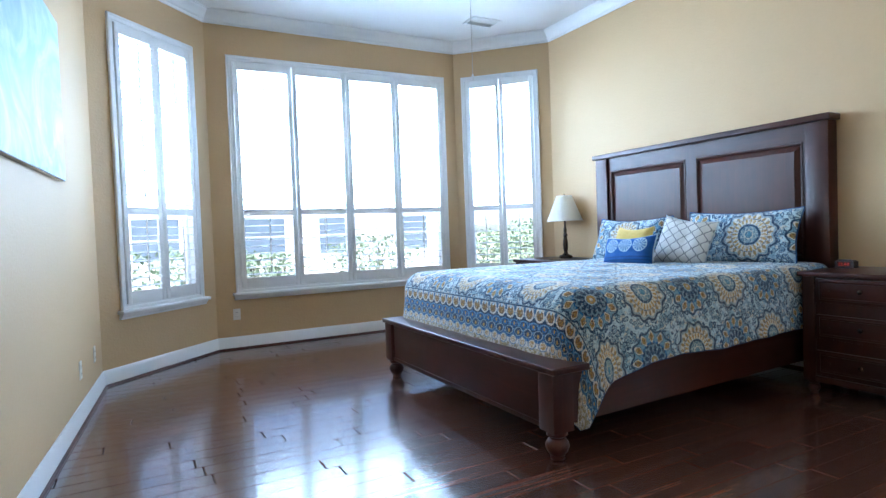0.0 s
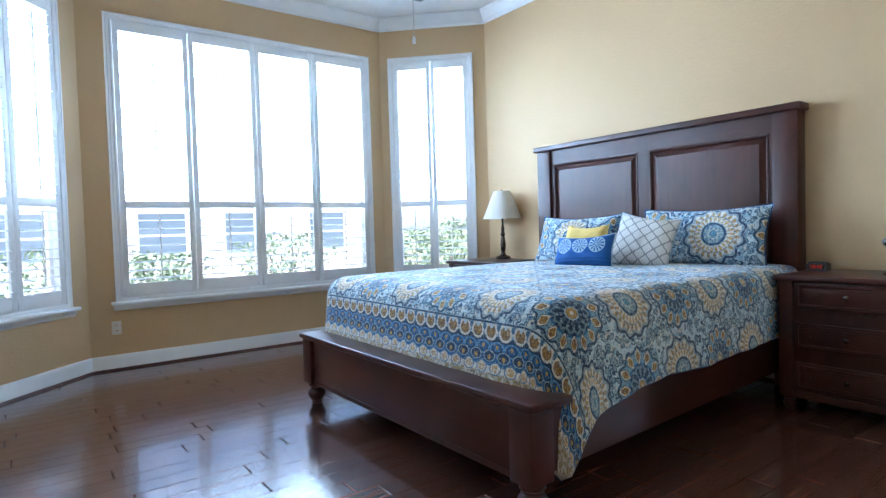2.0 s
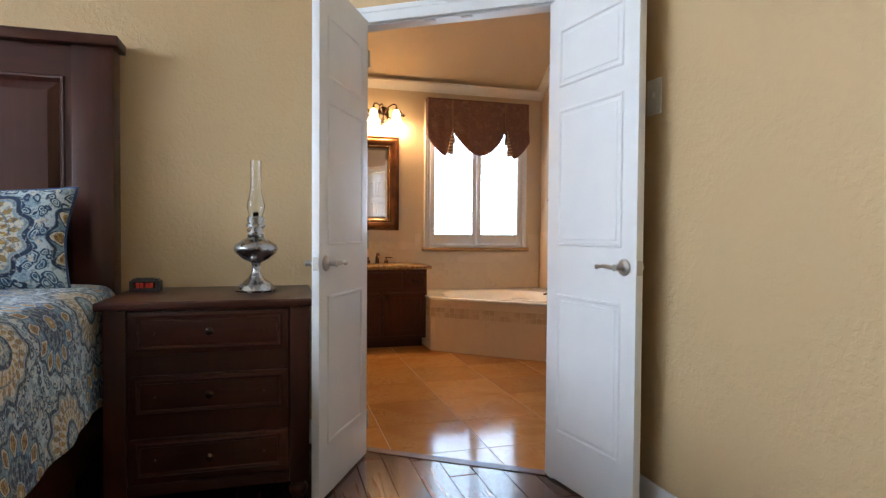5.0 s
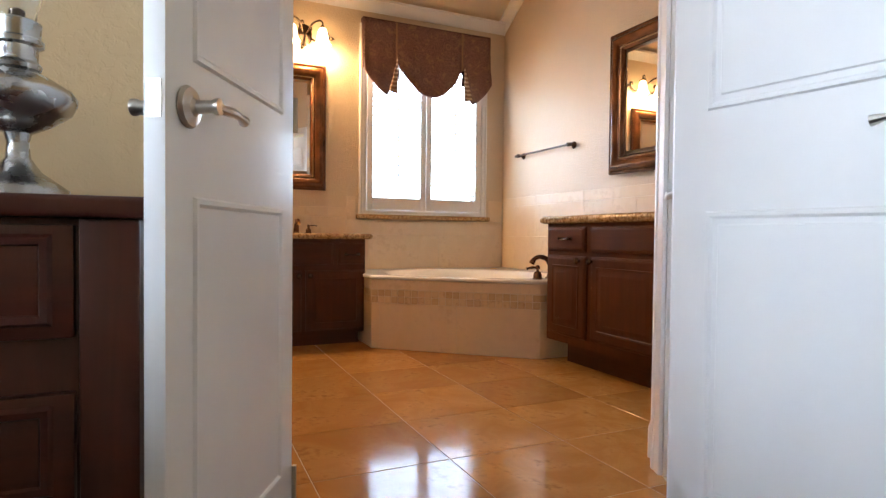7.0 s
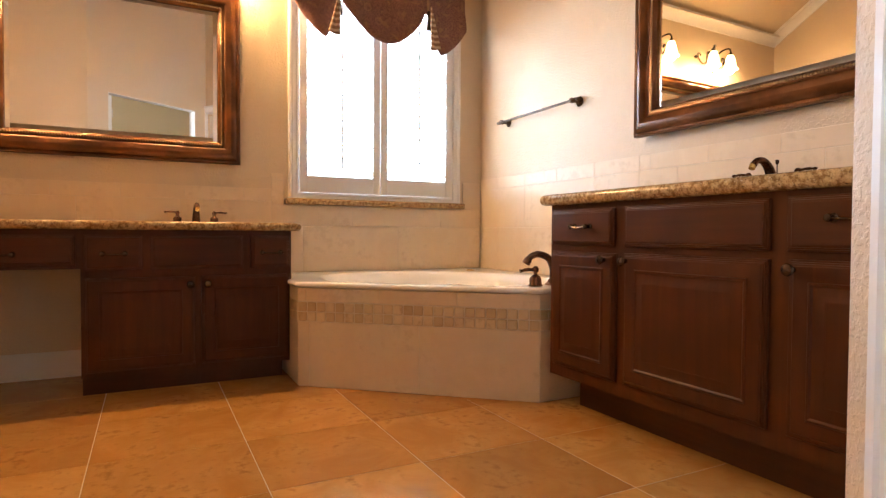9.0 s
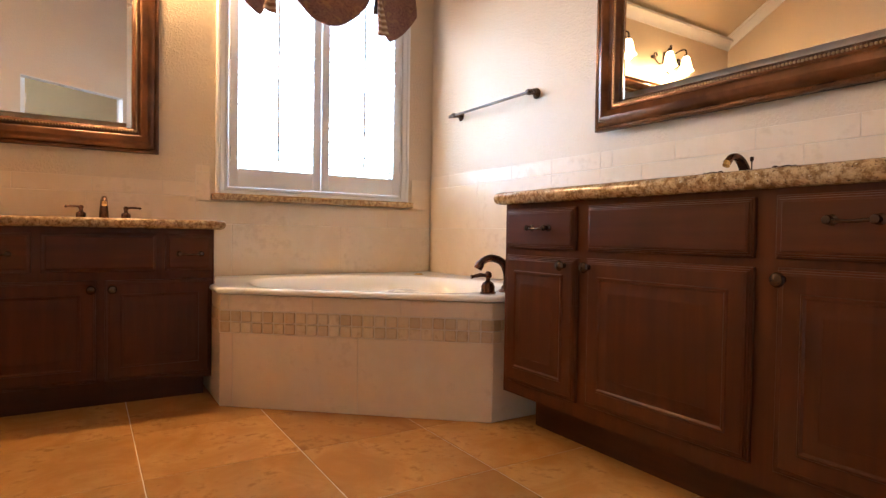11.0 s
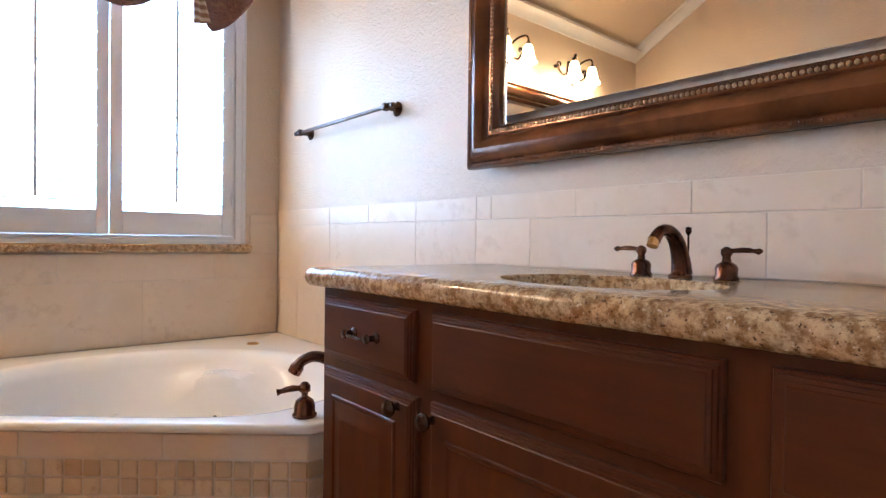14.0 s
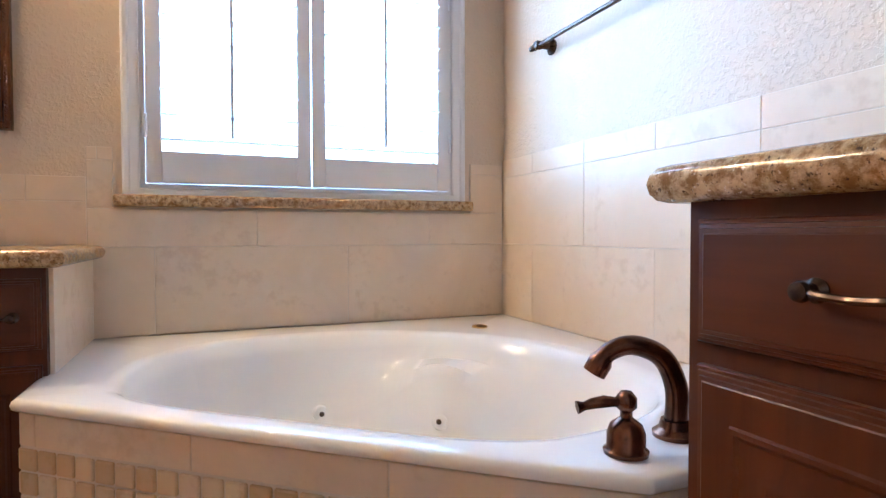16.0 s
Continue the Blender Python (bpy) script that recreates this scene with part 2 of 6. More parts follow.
def quilt():
    """Medallions, scrolls and a scalloped foot border, on cloth coordinates in metres: x from the foot, y across."""
    u, v, _ = split(coords("UV"))
    flat = vec(u, v, 0.0)
    grain = noise_of(flat, 160, 2)
    wob = noise_of(flat, 14, 2)
    fine = noise_of(flat, 75, 2, 0.6, 1.2)
    pale, navy, blue, gold, cream = (0.56, 0.70, 0.76), (0.006, 0.042, 0.110), (0.012, 0.17, 0.43), (0.52, 0.31, 0.07), (0.74, 0.70, 0.60)
    # curls and leaves between the medallions
    s1 = noise_of(flat, 11, 1)
    bend = vec(u + (wob - 0.5) * 0.06, v + (s1 - 0.5) * 0.06, 0.0)
    curl = cells(bend, 31.0)
    c = mix(step(noise_of(vec(u, v, 9.0), 17, 1), 0.50, 0.60) * 0.6, pale, (0.16, 0.34, 0.50))
    c = mix(band(curl, 0.46, 0.085, 0.03), c, (0.012, 0.060, 0.15))
    c = mix(band(curl, 0.22, 0.055, 0.03), c, (0.025, 0.12, 0.26))
    c = mix((1 - step(curl, 0.07, 0.11)) * step(s1, 0.42, 0.52), c, gold)
    c = mix(step(noise_of(vec(u, v, 30.0), 30, 1), 0.62, 0.66) * 0.8, c, cream)
    P = 0.42
    a, b = u / P + 0.19, v / P + 0.31
    odd = S.m("FLOORED_MODULO", S.m("FLOOR", a) + S.m("FLOOR", b), 2.0)
    x, y = (S.m("FRACT", a) - 0.5) * P, (S.m("FRACT", b) - 0.5) * P
    r = S.m("SQRT", x * x + y * y) * 1.07 + (wob - 0.5) * 0.010
    th = S.m("ARCTAN2", y, x)
    p8, p12, p24 = S.m("COSINE", th * 8.0), S.m("COSINE", th * 12.0), S.m("COSINE", th * 24.0)
    # one kind: navy disc with a gold eye and pale petals, in a ring of gold drops
    k = mix(step(r, 0.026, 0.031), gold, navy)
    k = mix(1 - step(r, 0.008, 0.011), k, cream)
    petal = band(p12, 0.85, 0.42, 0.10) * band(r, 0.058, 0.022, 0.004)
    k = mix(petal, k, (0.36, 0.48, 0.55))
    k = mix(petal * band(p12, 0.92, 0.22, 0.06) * band(r, 0.056, 0.015, 0.004), k, (0.02, 0.09, 0.20))
    k = mix(band(r + p12 * 0.008, 0.095, 0.008, 0.003) * step(fine, 0.36, 0.46), k, (0.20, 0.33, 0.42))
    k = mix(band(r, 0.034, 0.003, 0.002), k, pale)
    k = mix(step(r, 0.112, 0.116), k, (0.20, 0.38, 0.52))
    k = mix(band(r, 0.116, 0.005, 0.002), k, blue)
    drop = S.m("ABSOLUTE", r - 0.152) * 30.0 - p12 * 0.75
    k = mix(1 - step(drop, 0.62, 0.70), k, navy)
    k = mix(1 - step(drop, 0.40, 0.48), k, cream)
    k = mix(1 - step(drop, 0.02, 0.10), k, mix(step(fine, 0.42, 0.58), (0.22, 0.11, 0.025), gold))
    k = mix(band(r + p12 * -0.012, 0.190, 0.006, 0.003), k, navy)
    disc_a = 1 - step(r + p12 * -0.012, 0.196, 0.200)
    # the other kind: cream and gold rings round a small blue heart
    q = mix(step(fine, 0.44, 0.56), (0.06, 0.17, 0.28), (0.30, 0.43, 0.50))
    q = mix(1 - step(r + p8 * 0.006, 0.016, 0.020), q, (0.10, 0.30, 0.45))
    q = mix(band(r + p8 * 0.010, 0.046, 0.006, 0.003), q, (0.44, 0.52, 0.54))
    q = mix(band(r, 0.072, 0.006, 0.002), q, navy)
    q = mix(band(r, 0.030, 0.003, 0.002), q, cream)
    q = mix(step(r, 0.080, 0.084), q, cream)
    spot = S.m("ABSOLUTE", r - 0.108) * 34.0 - p24 * 0.6
    q = mix((1 - step(spot, 0.20, 0.34)) * step(fine, 0.34, 0.48), q, gold)
    spot = S.m("ABSOLUTE", r - 0.143) * 34.0 + p24 * 0.6
    q = mix(1 - step(spot, 0.14, 0.28), q, (0.40, 0.26, 0.10))
    q = mix(band(r, 0.126, 0.003, 0.002) * step(fine, 0.35, 0.5), q, (0.16, 0.24, 0.32))
    q = mix(band(r + p12 * 0.012, 0.170, 0.006, 0.003), q, (0.30, 0.42, 0.50))
    q = mix(band(r + p12 * 0.012, 0.188, 0.010, 0.004), q, (0.012, 0.050, 0.12))
    disc_b = 1 - step(r + p12 * 0.012, 0.196, 0.200)
    c = mix(odd * disc_a, c, k)
    c = mix((1 - odd) * disc_b, c, q)
    # foot border, by the way down from the foot edge: a navy line, gold drops, a blue band, pale lace
    d = (-0.055 - u) * 1.30
    W = 0.105
    e0 = (S.m("FRACT", v / W) - 0.5) * W
    e1 = (S.m("FRACT", v / W + 0.5) - 0.5) * W

    def ball(e, mid, rx, ry):
        a1, b1 = e / rx, (d - mid) / ry
        return S.m("SQRT", a1 * a1 + b1 * b1)

    arch = S.m("ABSOLUTE", S.m("SINE", v * (math.pi / W)))
    f = mix(step(fine, 0.46, 0.58), pale, (0.14, 0.31, 0.46))
    f = mix(step(d + arch * -0.020, 0.088, 0.094), f, navy)
    o = ball(e0, 0.068, 0.033, 0.040) + (fine - 0.5) * 0.40
    f = mix(1 - step(o, 1.40, 1.50), f, cream)
    f = mix(1 - step(o, 0.98, 1.06), f, (0.10, 0.07, 0.05))
    f = mix(1 - step(o, 0.86, 0.94), f, mix(step(fine, 0.40, 0.60), (0.20, 0.10, 0.02), gold))
    f = mix(1 - step(ball(e0, 0.030, 0.012, 0.018), 0.9, 1.1), f, pale)
    f = mix(1 - step(ball(e1, 0.040, 0.012, 0.022), 0.9, 1.1), f, (0.05, 0.16, 0.30))
    f = mix(step(d + arch * -0.012, 0.122, 0.128), f, mix(step(fine, 0.40, 0.60), (0.016, 0.10, 0.33), blue))
    o = ball(e1, 0.172, 0.050, 0.042) + (fine - 0.5) * 0.25
    f = mix(band(o, 0.95, 0.08, 0.05), f, (0.16, 0.36, 0.62))
    f = mix(band(o, 0.62, 0.09, 0.05), f, navy)
    f = mix(1 - step(ball(e1, 0.165, 0.010, 0.014), 0.9, 1.1), f, gold)
    o = ball(e0, 0.225, 0.046, 0.038) + (fine - 0.5) * 0.25
    f = mix(1 - step(o, 1.0, 1.1), f, navy)
    f = mix(band(o, 0.90, 0.07, 0.05), f, (0.40, 0.54, 0.66))
    f = mix(1 - step(ball(e0, 0.232, 0.012, 0.016), 0.9, 1.1), f, gold)
    f = mix(step(d + arch * -0.034, 0.250, 0.258), f, (0.74, 0.73, 0.68))
    o = ball(e1, 0.300, 0.040, 0.040) + (fine - 0.5) * 0.35
    f = mix(band(o, 0.95, 0.10, 0.06), f, (0.12, 0.22, 0.34))
    f = mix((1 - step(o, 0.60, 0.75)), f, mix(step(fine, 0.42, 0.56), cream, gold))
    f = mix(step(d + arch * 0.020, 0.345, 0.352), f, mix(step(noise_of(vec(u, v, 1.0), 38, 2), 0.42, 0.56), (0.62, 0.60, 0.54), (0.36, 0.28, 0.13)))
    f = mix(band(d, 0.012, 0.006, 0.002), f, navy)
    c = mix(step(d, 0.0, 0.004), c, f)
    c = mix(step(noise_of(flat, 85, 2, 0.5, 0.8), 0.54, 0.60) * 0.5, c, (0.010, 0.065, 0.14))
    c = mix(step(noise_of(vec(u, v, 40.0), 80, 2), 0.58, 0.66) * 0.4, c, (0.74, 0.78, 0.80))
    c = mix(grain * 0.08, c, (0.25, 0.30, 0.34))
    stitch = S.m("ABSOLUTE", S.m("SINE", u * 170.0 + wob * 9.0)) * 0.5 + noise_of(flat, 55, 3)
    return c, None, (stitch, 0.5, 0.006)


QUILT = material("medallion_quilt", quilt, 0.85, Sheen_Weight=0.25)


def trellis():
    x, y, _ = split(coords("UV"))
    w = S.m("SINE", y * 62.0) * 0.020
    lines = band(S.m("FRACT", (x + w) * 9.5), 0.5, 0.055, 0.03)
    lines2 = band(S.m("FRACT", (x - w) * 9.5 + 0.5), 0.5, 0.055, 0.03)
    c = mix(S.m("MAXIMUM", lines, lines2), (0.72, 0.71, 0.68), (0.27, 0.28, 0.29))
    return c, None, (noise_of(vec(x, y, 0.0), 260, 2), 0.3, 0.003)


TRELLIS = material("white_trellis_cloth", trellis, 0.85)


def three_wheels():
    x, y, _ = split(coords("UV"))
    k = (S.m("FRACT", x / 0.155 + 0.5) - 0.5) * 0.155
    z = y - 0.045
    r, th = S.m("SQRT", k * k + z * z), S.m("ARCTAN2", z, k)
    rays = S.m("COSINE", th * 12.0)
    on = band(r, 0.040, 0.026, 0.004) * step(rays, -0.3, 0.3) + band(r, 0.067, 0.004, 0.002) + (1 - step(r, 0.008, 0.012))
    on = on * band(x, 0.0, 0.225, 0.004)
    low = band(S.m("FRACT", y * 34.0), 0.5, 0.16, 0.1) * (y < -0.05)
    c = mix(on, mix(noise_of(vec(x, y, 0.0), 60), (0.008, 0.075, 0.28), (0.015, 0.11, 0.36)), (0.42, 0.56, 0.66))
    c = mix(low * 0.6, c, (0.006, 0.04, 0.16))
    return c, None, (noise_of(vec(x, y, 0.0), 220, 2), 0.35, 0.003)


WHEELS = material("blue_cloth_with_pale_wheels", three_wheels, 0.85)
YELLOW = material("yellow_cloth", lambda: (mix(noise_of(coords("UV"), 90), (0.62, 0.42, 0.10), (0.74, 0.54, 0.17)), None, (noise_of(coords("UV"), 240), 0.35, 0.003)), 0.85)
PIPING = material("cloth_piping", lambda: mix(noise_of(coords(), 90), (0.42, 0.52, 0.58), (0.52, 0.60, 0.64)), 0.8)
NAVY_BACK = material("navy_cloth", lambda: mix(noise_of(coords(), 120), (0.02, 0.07, 0.19), (0.035, 0.10, 0.24)), 0.85)
MATTRESS = material("mattress_ticking", lambda: mix(noise_of(coords(), 60), (0.62, 0.60, 0.56), (0.70, 0.68, 0.64)), 0.9)
SHADE = material("ivory_lampshade", lambda: (mix(noise_of(coords(), 60), (0.72, 0.68, 0.60), (0.80, 0.76, 0.68)), None, (noise_of(coords(), 180), 0.2, 0.002)), 0.8)


def paisley():
    u, v, _ = split(coords("UV"))
    p = vec(u, v, 0.0)
    n = noise_of(p, 9, 2, 0.5, 2.2)
    c = mix(band(S.m("FRACT", n * 9.0), 0.5, 0.2, 0.1), (0.245, 0.130, 0.105), (0.165, 0.080, 0.072))
    c = mix(step(noise_of(p, 17, 1, 0.5, 1.0), 0.60, 0.66) * 0.7, c, (0.30, 0.18, 0.11))
    rings = cells(p, 6.5)
    c = mix(band(rings, 0.16, 0.03, 0.02) * 0.7, c, (0.30, 0.18, 0.12))
    return c, None, (noise_of(p, 200, 2), 0.4, 0.003)


PAISLEY = material("brown_paisley_cloth", paisley, 0.9)
STRIPE = material("striped_lining", lambda: mix(band(S.m("FRACT", split(coords("UV"))[1] * 26.0), 0.5, 0.22, 0.08), (0.30, 0.17, 0.10), (0.62, 0.48, 0.34)), 0.85)


def painting():
    x, y, z = split(coords())
    p = vec(x, y * 3.0, z * 1.2)
    n, m = noise_of(p, 1.7, 5, 0.6, 1.4), noise_of(vec(x, y * 9.0, z * 1.5), 1.2, 4, 0.6, 0.8)
    c = mix(step(n, 0.35, 0.7), (0.30, 0.48, 0.58), (0.62, 0.72, 0.74))
    c = mix(step(m, 0.52, 0.72) * step(z, 2.35, 2.75), c, (0.12, 0.17, 0.24))
    return c, None, (m, 0.2, 0.004)


PAINTING = material("pale_blue_painted_canvas", painting, 0.55)


# ---- building tools ----
def mesh_of(name, bm, *mats, smooth=0):
    bmesh.ops.recalc_face_normals(bm, faces=bm.faces)
    me = bpy.data.meshes.new(name)
    bm.to_mesh(me)
    bm.free()
    for m in mats:
        me.materials.append(m)
    if smooth:
        for p in me.polygons:
            p.use_smooth = True
        me.set_sharp_from_angle(angle=radians(smooth))
    return me


def part(name, bm, mat, parent=None, label="", smooth=35):
    mats = mat if isinstance(mat, tuple) else (mat,)
    ob = new(name, mesh_of(name, bm, *mats, smooth=smooth))
    if parent is not None:
        ob.parent = parent
    return tagged(ob, label)


def thing(name, m, label, category, group="", kind=""):
    ob = new(name)
    ob.empty_display_size = 0.1
    ob.matrix_world = m
    return tagged(ob, label, category, group, kind)


def structure(name, bm, mat, label="", smooth=35):
    return tagged(part(name, bm, mat, None, label, smooth), kind="structure")


def box(bm, x0, x1, y0, y1, z0, z1, bev=0.0, seg=2):
    b = bmesh.new()
    v = [b.verts.new((x, y, z)) for z in (z0, z1) for y in (y0, y1) for x in (x0, x1)]
    for f in ((0, 2, 3, 1), (4, 5, 7, 6), (0, 1, 5, 4), (2, 6, 7, 3), (0, 4, 6, 2), (1, 3, 7, 5)):
        b.faces.new([v[i] for i in f])
    if bev:
        bmesh.ops.bevel(b, geom=list(b.edges), offset=bev, segments=seg, profile=0.6, affect="EDGES", clamp_overlap=True)
    return merge(bm, b)


def merge(bm, b, m=None):
    """Adds b to bm, and drops it."""
    if m is not None:
        bmesh.ops.transform(b, matrix=m, verts=b.verts)
    made = {v: bm.verts.new(v.co) for v in b.verts}
    for f in b.faces:
        g = bm.faces.new([made[v] for v in f.verts])
        g.material_index, g.smooth = f.material_index, f.smooth
    b.free()
    return bm


def one_box(*a, **k):
    return box(bmesh.new(), *a, **k)


def lathe(profile, seg=24, m=None, bm=None, squash=1.0):
    """A turned body round z: profile rows of (radius, z)."""
    b = bmesh.new()
    rings = []
    for r, z in profile:
        if r < 1e-5:
            rings.append([b.verts.new((0, 0, z))])
        else:
            rings.append([b.verts.new((r * math.cos(i * math.tau / seg), squash * r * math.sin(i * math.tau / seg), z)) for i in range(seg)])
    for p, q in zip(rings, rings[1:]):
        for i in range(seg):
            j = (i + 1) % seg
            a = [p[i % len(p)], p[j % len(p)], q[j % len(q)], q[i % len(q)]]
            a = list(dict.fromkeys(a))
            if len(a) > 2:
                b.faces.new(a)
    for ring in (rings[0], rings[-1]):
        if len(ring) > 2:
            b.faces.new(ring)
    return merge(bm if bm is not None else bmesh.new(), b, m)


def tube(pts, radii, seg=10, bm=None, flat=1.0):
    """A round bar along points; radii one or one a point."""
    b = bmesh.new()
    pts = [Vector(p) for p in pts]
    if not isinstance(radii, (list, tuple)):
        radii = [radii] * len(pts)
    rings, side = [], None
    for i, p in enumerate(pts):
        d = (pts[min(i + 1, len(pts) - 1)] - pts[max(i - 1, 0)]).normalized()
        if side is None:
            side = d.orthogonal().normalized()
        side = (side - d * side.dot(d)).normalized()
        up = d.cross(side)
        rings.append([b.verts.new(p + radii[i] * (math.cos(k * math.tau / seg) * side + flat * math.sin(k * math.tau / seg) * up)) for k in range(seg)])
    for p, q in zip(rings, rings[1:]):
        for k in range(seg):
            b.faces.new((p[k], p[(k + 1) % seg], q[(k + 1) % seg], q[k]))
    b.faces.new(rings[0]), b.faces.new(rings[-1])
    return merge(bm if bm is not None else bmesh.new(), b)


def curve_points(pts, n=6):
    """A smooth line through points."""
    pts = [Vector(p) for p in pts]
    out = []
    for i in range(len(pts) - 1):
        a, b, c, d = pts[max(i - 1, 0)], pts[i], pts[i + 1], pts[min(i + 2, len(pts) - 1)]
        for k in range(n):
            t = k / n
            out.append(0.5 * (2 * b + (c - a) * t + (2 * a - 5 * b + 4 * c - d) * t * t + (3 * b - a - 3 * c + d) * t ** 3))
    return out + [pts[-1]]


def prism(poly, z0, z1, bm=None, bev=0.0):
    b = bmesh.new()
    lo, hi = [b.verts.new((x, y, z0)) for x, y in poly], [b.verts.new((x, y, z1)) for x, y in poly]
    b.faces.new(lo[::-1]), b.faces.new(hi)
    for i in range(len(poly)):
        j = (i + 1) % len(poly)
        b.faces.new((lo[i], lo[j], hi[j], hi[i]))
    if bev:
        bmesh.ops.recalc_face_normals(b, faces=b.faces)
        bmesh.ops.bevel(b, geom=[e for e in b.edges if abs(e.verts[0].co.z - e.verts[1].co.z) < 1e-6 and e.verts[0].co.z > (z0 + z1) / 2], offset=bev, segments=3, affect="EDGES")
    return merge(bm if bm is not None else bmesh.new(), b)


def extrude_profile(profile, length, m=None, bm=None):
    """A moulding along x: profile rows of (y, z)."""
    b = bmesh.new()
    lo, hi = [b.verts.new((0, y, z)) for y, z in profile], [b.verts.new((length, y, z)) for y, z in profile]
    b.faces.new(lo), b.faces.new(hi)
    for i in range(len(profile)):
        j = (i + 1) % len(profile)
        b.faces.new((lo[i], lo[j], hi[j], hi[i]))
    return merge(bm if bm is not None else bmesh.new(), b, m)


def picture_frame(w, h, profile, mitre=True):
    """A frame round a rectangle w x h (outer) in the xz plane, facing -y: profile rows of (inward, out)."""
    b = bmesh.new()
    corners = ((-w / 2, 0, 1, 1), (w / 2, 0, -1, 1), (w / 2, h, -1, -1), (-w / 2, h, 1, -1))
    rings = [[b.verts.new((x + sx * i, -o, z + sz * i)) for i, o in profile] for x, z, sx, sz in corners]
    n = len(profile)
    for k in range(4):
        p, q = rings[k], rings[(k + 1) % 4]
        for i in range(n):
            j = (i + 1) % n
            b.faces.new((p[i], p[j], q[j], q[i]))
    return b


def along(p0, p1, z=0.0):
    """The frame of a wall's line: x along it, y to its left, into the room."""
    a = math.atan2(p1[1] - p0[1], p1[0] - p0[0])
    return Matrix.Translation((p0[0], p0[1], z)) @ Matrix.Rotation(a, 4, "Z")


def turns(line, closed=True):
    """Half the turn at each corner of a line of walls, as a tangent."""
    out = []
    for i, p in enumerate(line):
        a, b = line[i - 1], line[(i + 1) % len(line)]
        if not closed and i in (0, len(line) - 1):
            out.append(0.0)
            continue
        t = math.atan2(b[1] - p[1], b[0] - p[0]) - math.atan2(p[1] - a[1], p[0] - a[0])
        out.append(math.tan(math.atan2(math.sin(t), math.cos(t)) / 2))
    return out


def wall(name, p0, p1, z1, thick, k0, k1, mats, openings=(), label=""):
    """A wall with its inner face on the line p0-p1 and the room on the left of it."""
    b, length = bmesh.new(), math.dist(p0, p1)
    ss = sorted({0.0, length, *[s for o in openings for s in o[:2]]})
    zs = sorted({-0.08, z1, *[z for o in openings for z in o[2:]]})

    def solid(i, j):
        if not (0 <= i < len(ss) - 1 and 0 <= j < len(zs) - 1):
            return False
        s, z = (ss[i] + ss[i + 1]) / 2, (zs[j] + zs[j + 1]) / 2
        return not any(o[0] < s < o[1] and o[2] < z < o[3] for o in openings)

    def at(s, n, z):
        if n and s == 0.0:
            s -= k0 * thick
        elif n and s == length:
            s += k1 * thick
        return b.verts.new((s, -n * thick, z))

    def quad(pts, mi):
        b.faces.new([at(*p) for p in pts]).material_index = mi

    for i in range(len(ss) - 1):
        for j in range(len(zs) - 1):
            if not solid(i, j):
                continue
            s, t, z, u = ss[i], ss[i + 1], zs[j], zs[j + 1]
            quad(((s, 0, z), (t, 0, z), (t, 0, u), (s, 0, u)), 0)
            quad(((s, 1, z), (s, 1, u), (t, 1, u), (t, 1, z)), 1)
            if not solid(i - 1, j):
                quad(((s, 0, z), (s, 0, u), (s, 1, u), (s, 1, z)), 0)
            if not solid(i + 1, j):
                quad(((t, 0, z), (t, 1, z), (t, 1, u), (t, 0, u)), 0)
            if not solid(i, j - 1):
                quad(((s, 0, z), (s, 1, z), (t, 1, z), (t, 0, z)), 0)
            if not solid(i, j + 1):
                quad(((s, 0, u), (t, 0, u), (t, 1, u), (s, 1, u)), 0)
    bmesh.ops.remove_doubles(b, verts=b.verts, dist=1e-5)
    bmesh.ops.transform(b, matrix=along(p0, p1), verts=b.verts)
    return structure(name, b, mats, label, 0)


def moulding(b, p0, p1, profile, k0=0.0, k1=0.0):
    """A moulding along a wall: profile rows of (into the room, z)."""
    g, length = bmesh.new(), math.dist(p0, p1)
    lo = [g.verts.new((n * k0, n, z)) for n, z in profile]
    hi = [g.verts.new((length - n * k1, n, z)) for n, z in profile]
    g.faces.new(lo), g.faces.new(hi)
    for i in range(len(profile)):
        j = (i + 1) % len(profile)
        g.faces.new((lo[i], lo[j], hi[j], hi[i]))
    return merge(b, g, along(p0, p1))


# ---- the shell: bedroom ----
BED_WALL, CEIL = 5.40, 3.98
ROOM = [(-0.62, -1.2), (1.40, -1.2), (1.40, 0.72), (4.52, 0.78), (BED_WALL, 2.10), (BED_WALL, 6.72), (4.44, 7.68), (1.12, 7.68), (0.0, 6.56)]
K = turns(ROOM)
WIN_Z = (0.70, 3.44)
DOORWAY = (0.285, 1.38, -0.08, 2.335)
HOLES = {3: [DOORWAY], 5: [(0.21, 1.20, *WIN_Z)], 6: [(0.22, 3.04, *WIN_Z)], 7: [(0.26, 1.30, *WIN_Z)]}
NAMES = ["wall_south", "wall_entry_side", "wall_entry", "wall_doorway", "wall_headboard", "wall_bay_right", "wall_bay_middle", "wall_bay_left", "wall_picture"]
for i, name in enumerate(NAMES):
    j = (i + 1) % 9
    wall(name, ROOM[i], ROOM[j], CEIL + 0.1 if i not in (2, 3, 4) else 4.25, 0.09 if i == 3 else 0.14, K[i], K[j], (TAN, BATH_TAN), HOLES.get(i, ()), "tan painted plaster wall with a light texture")

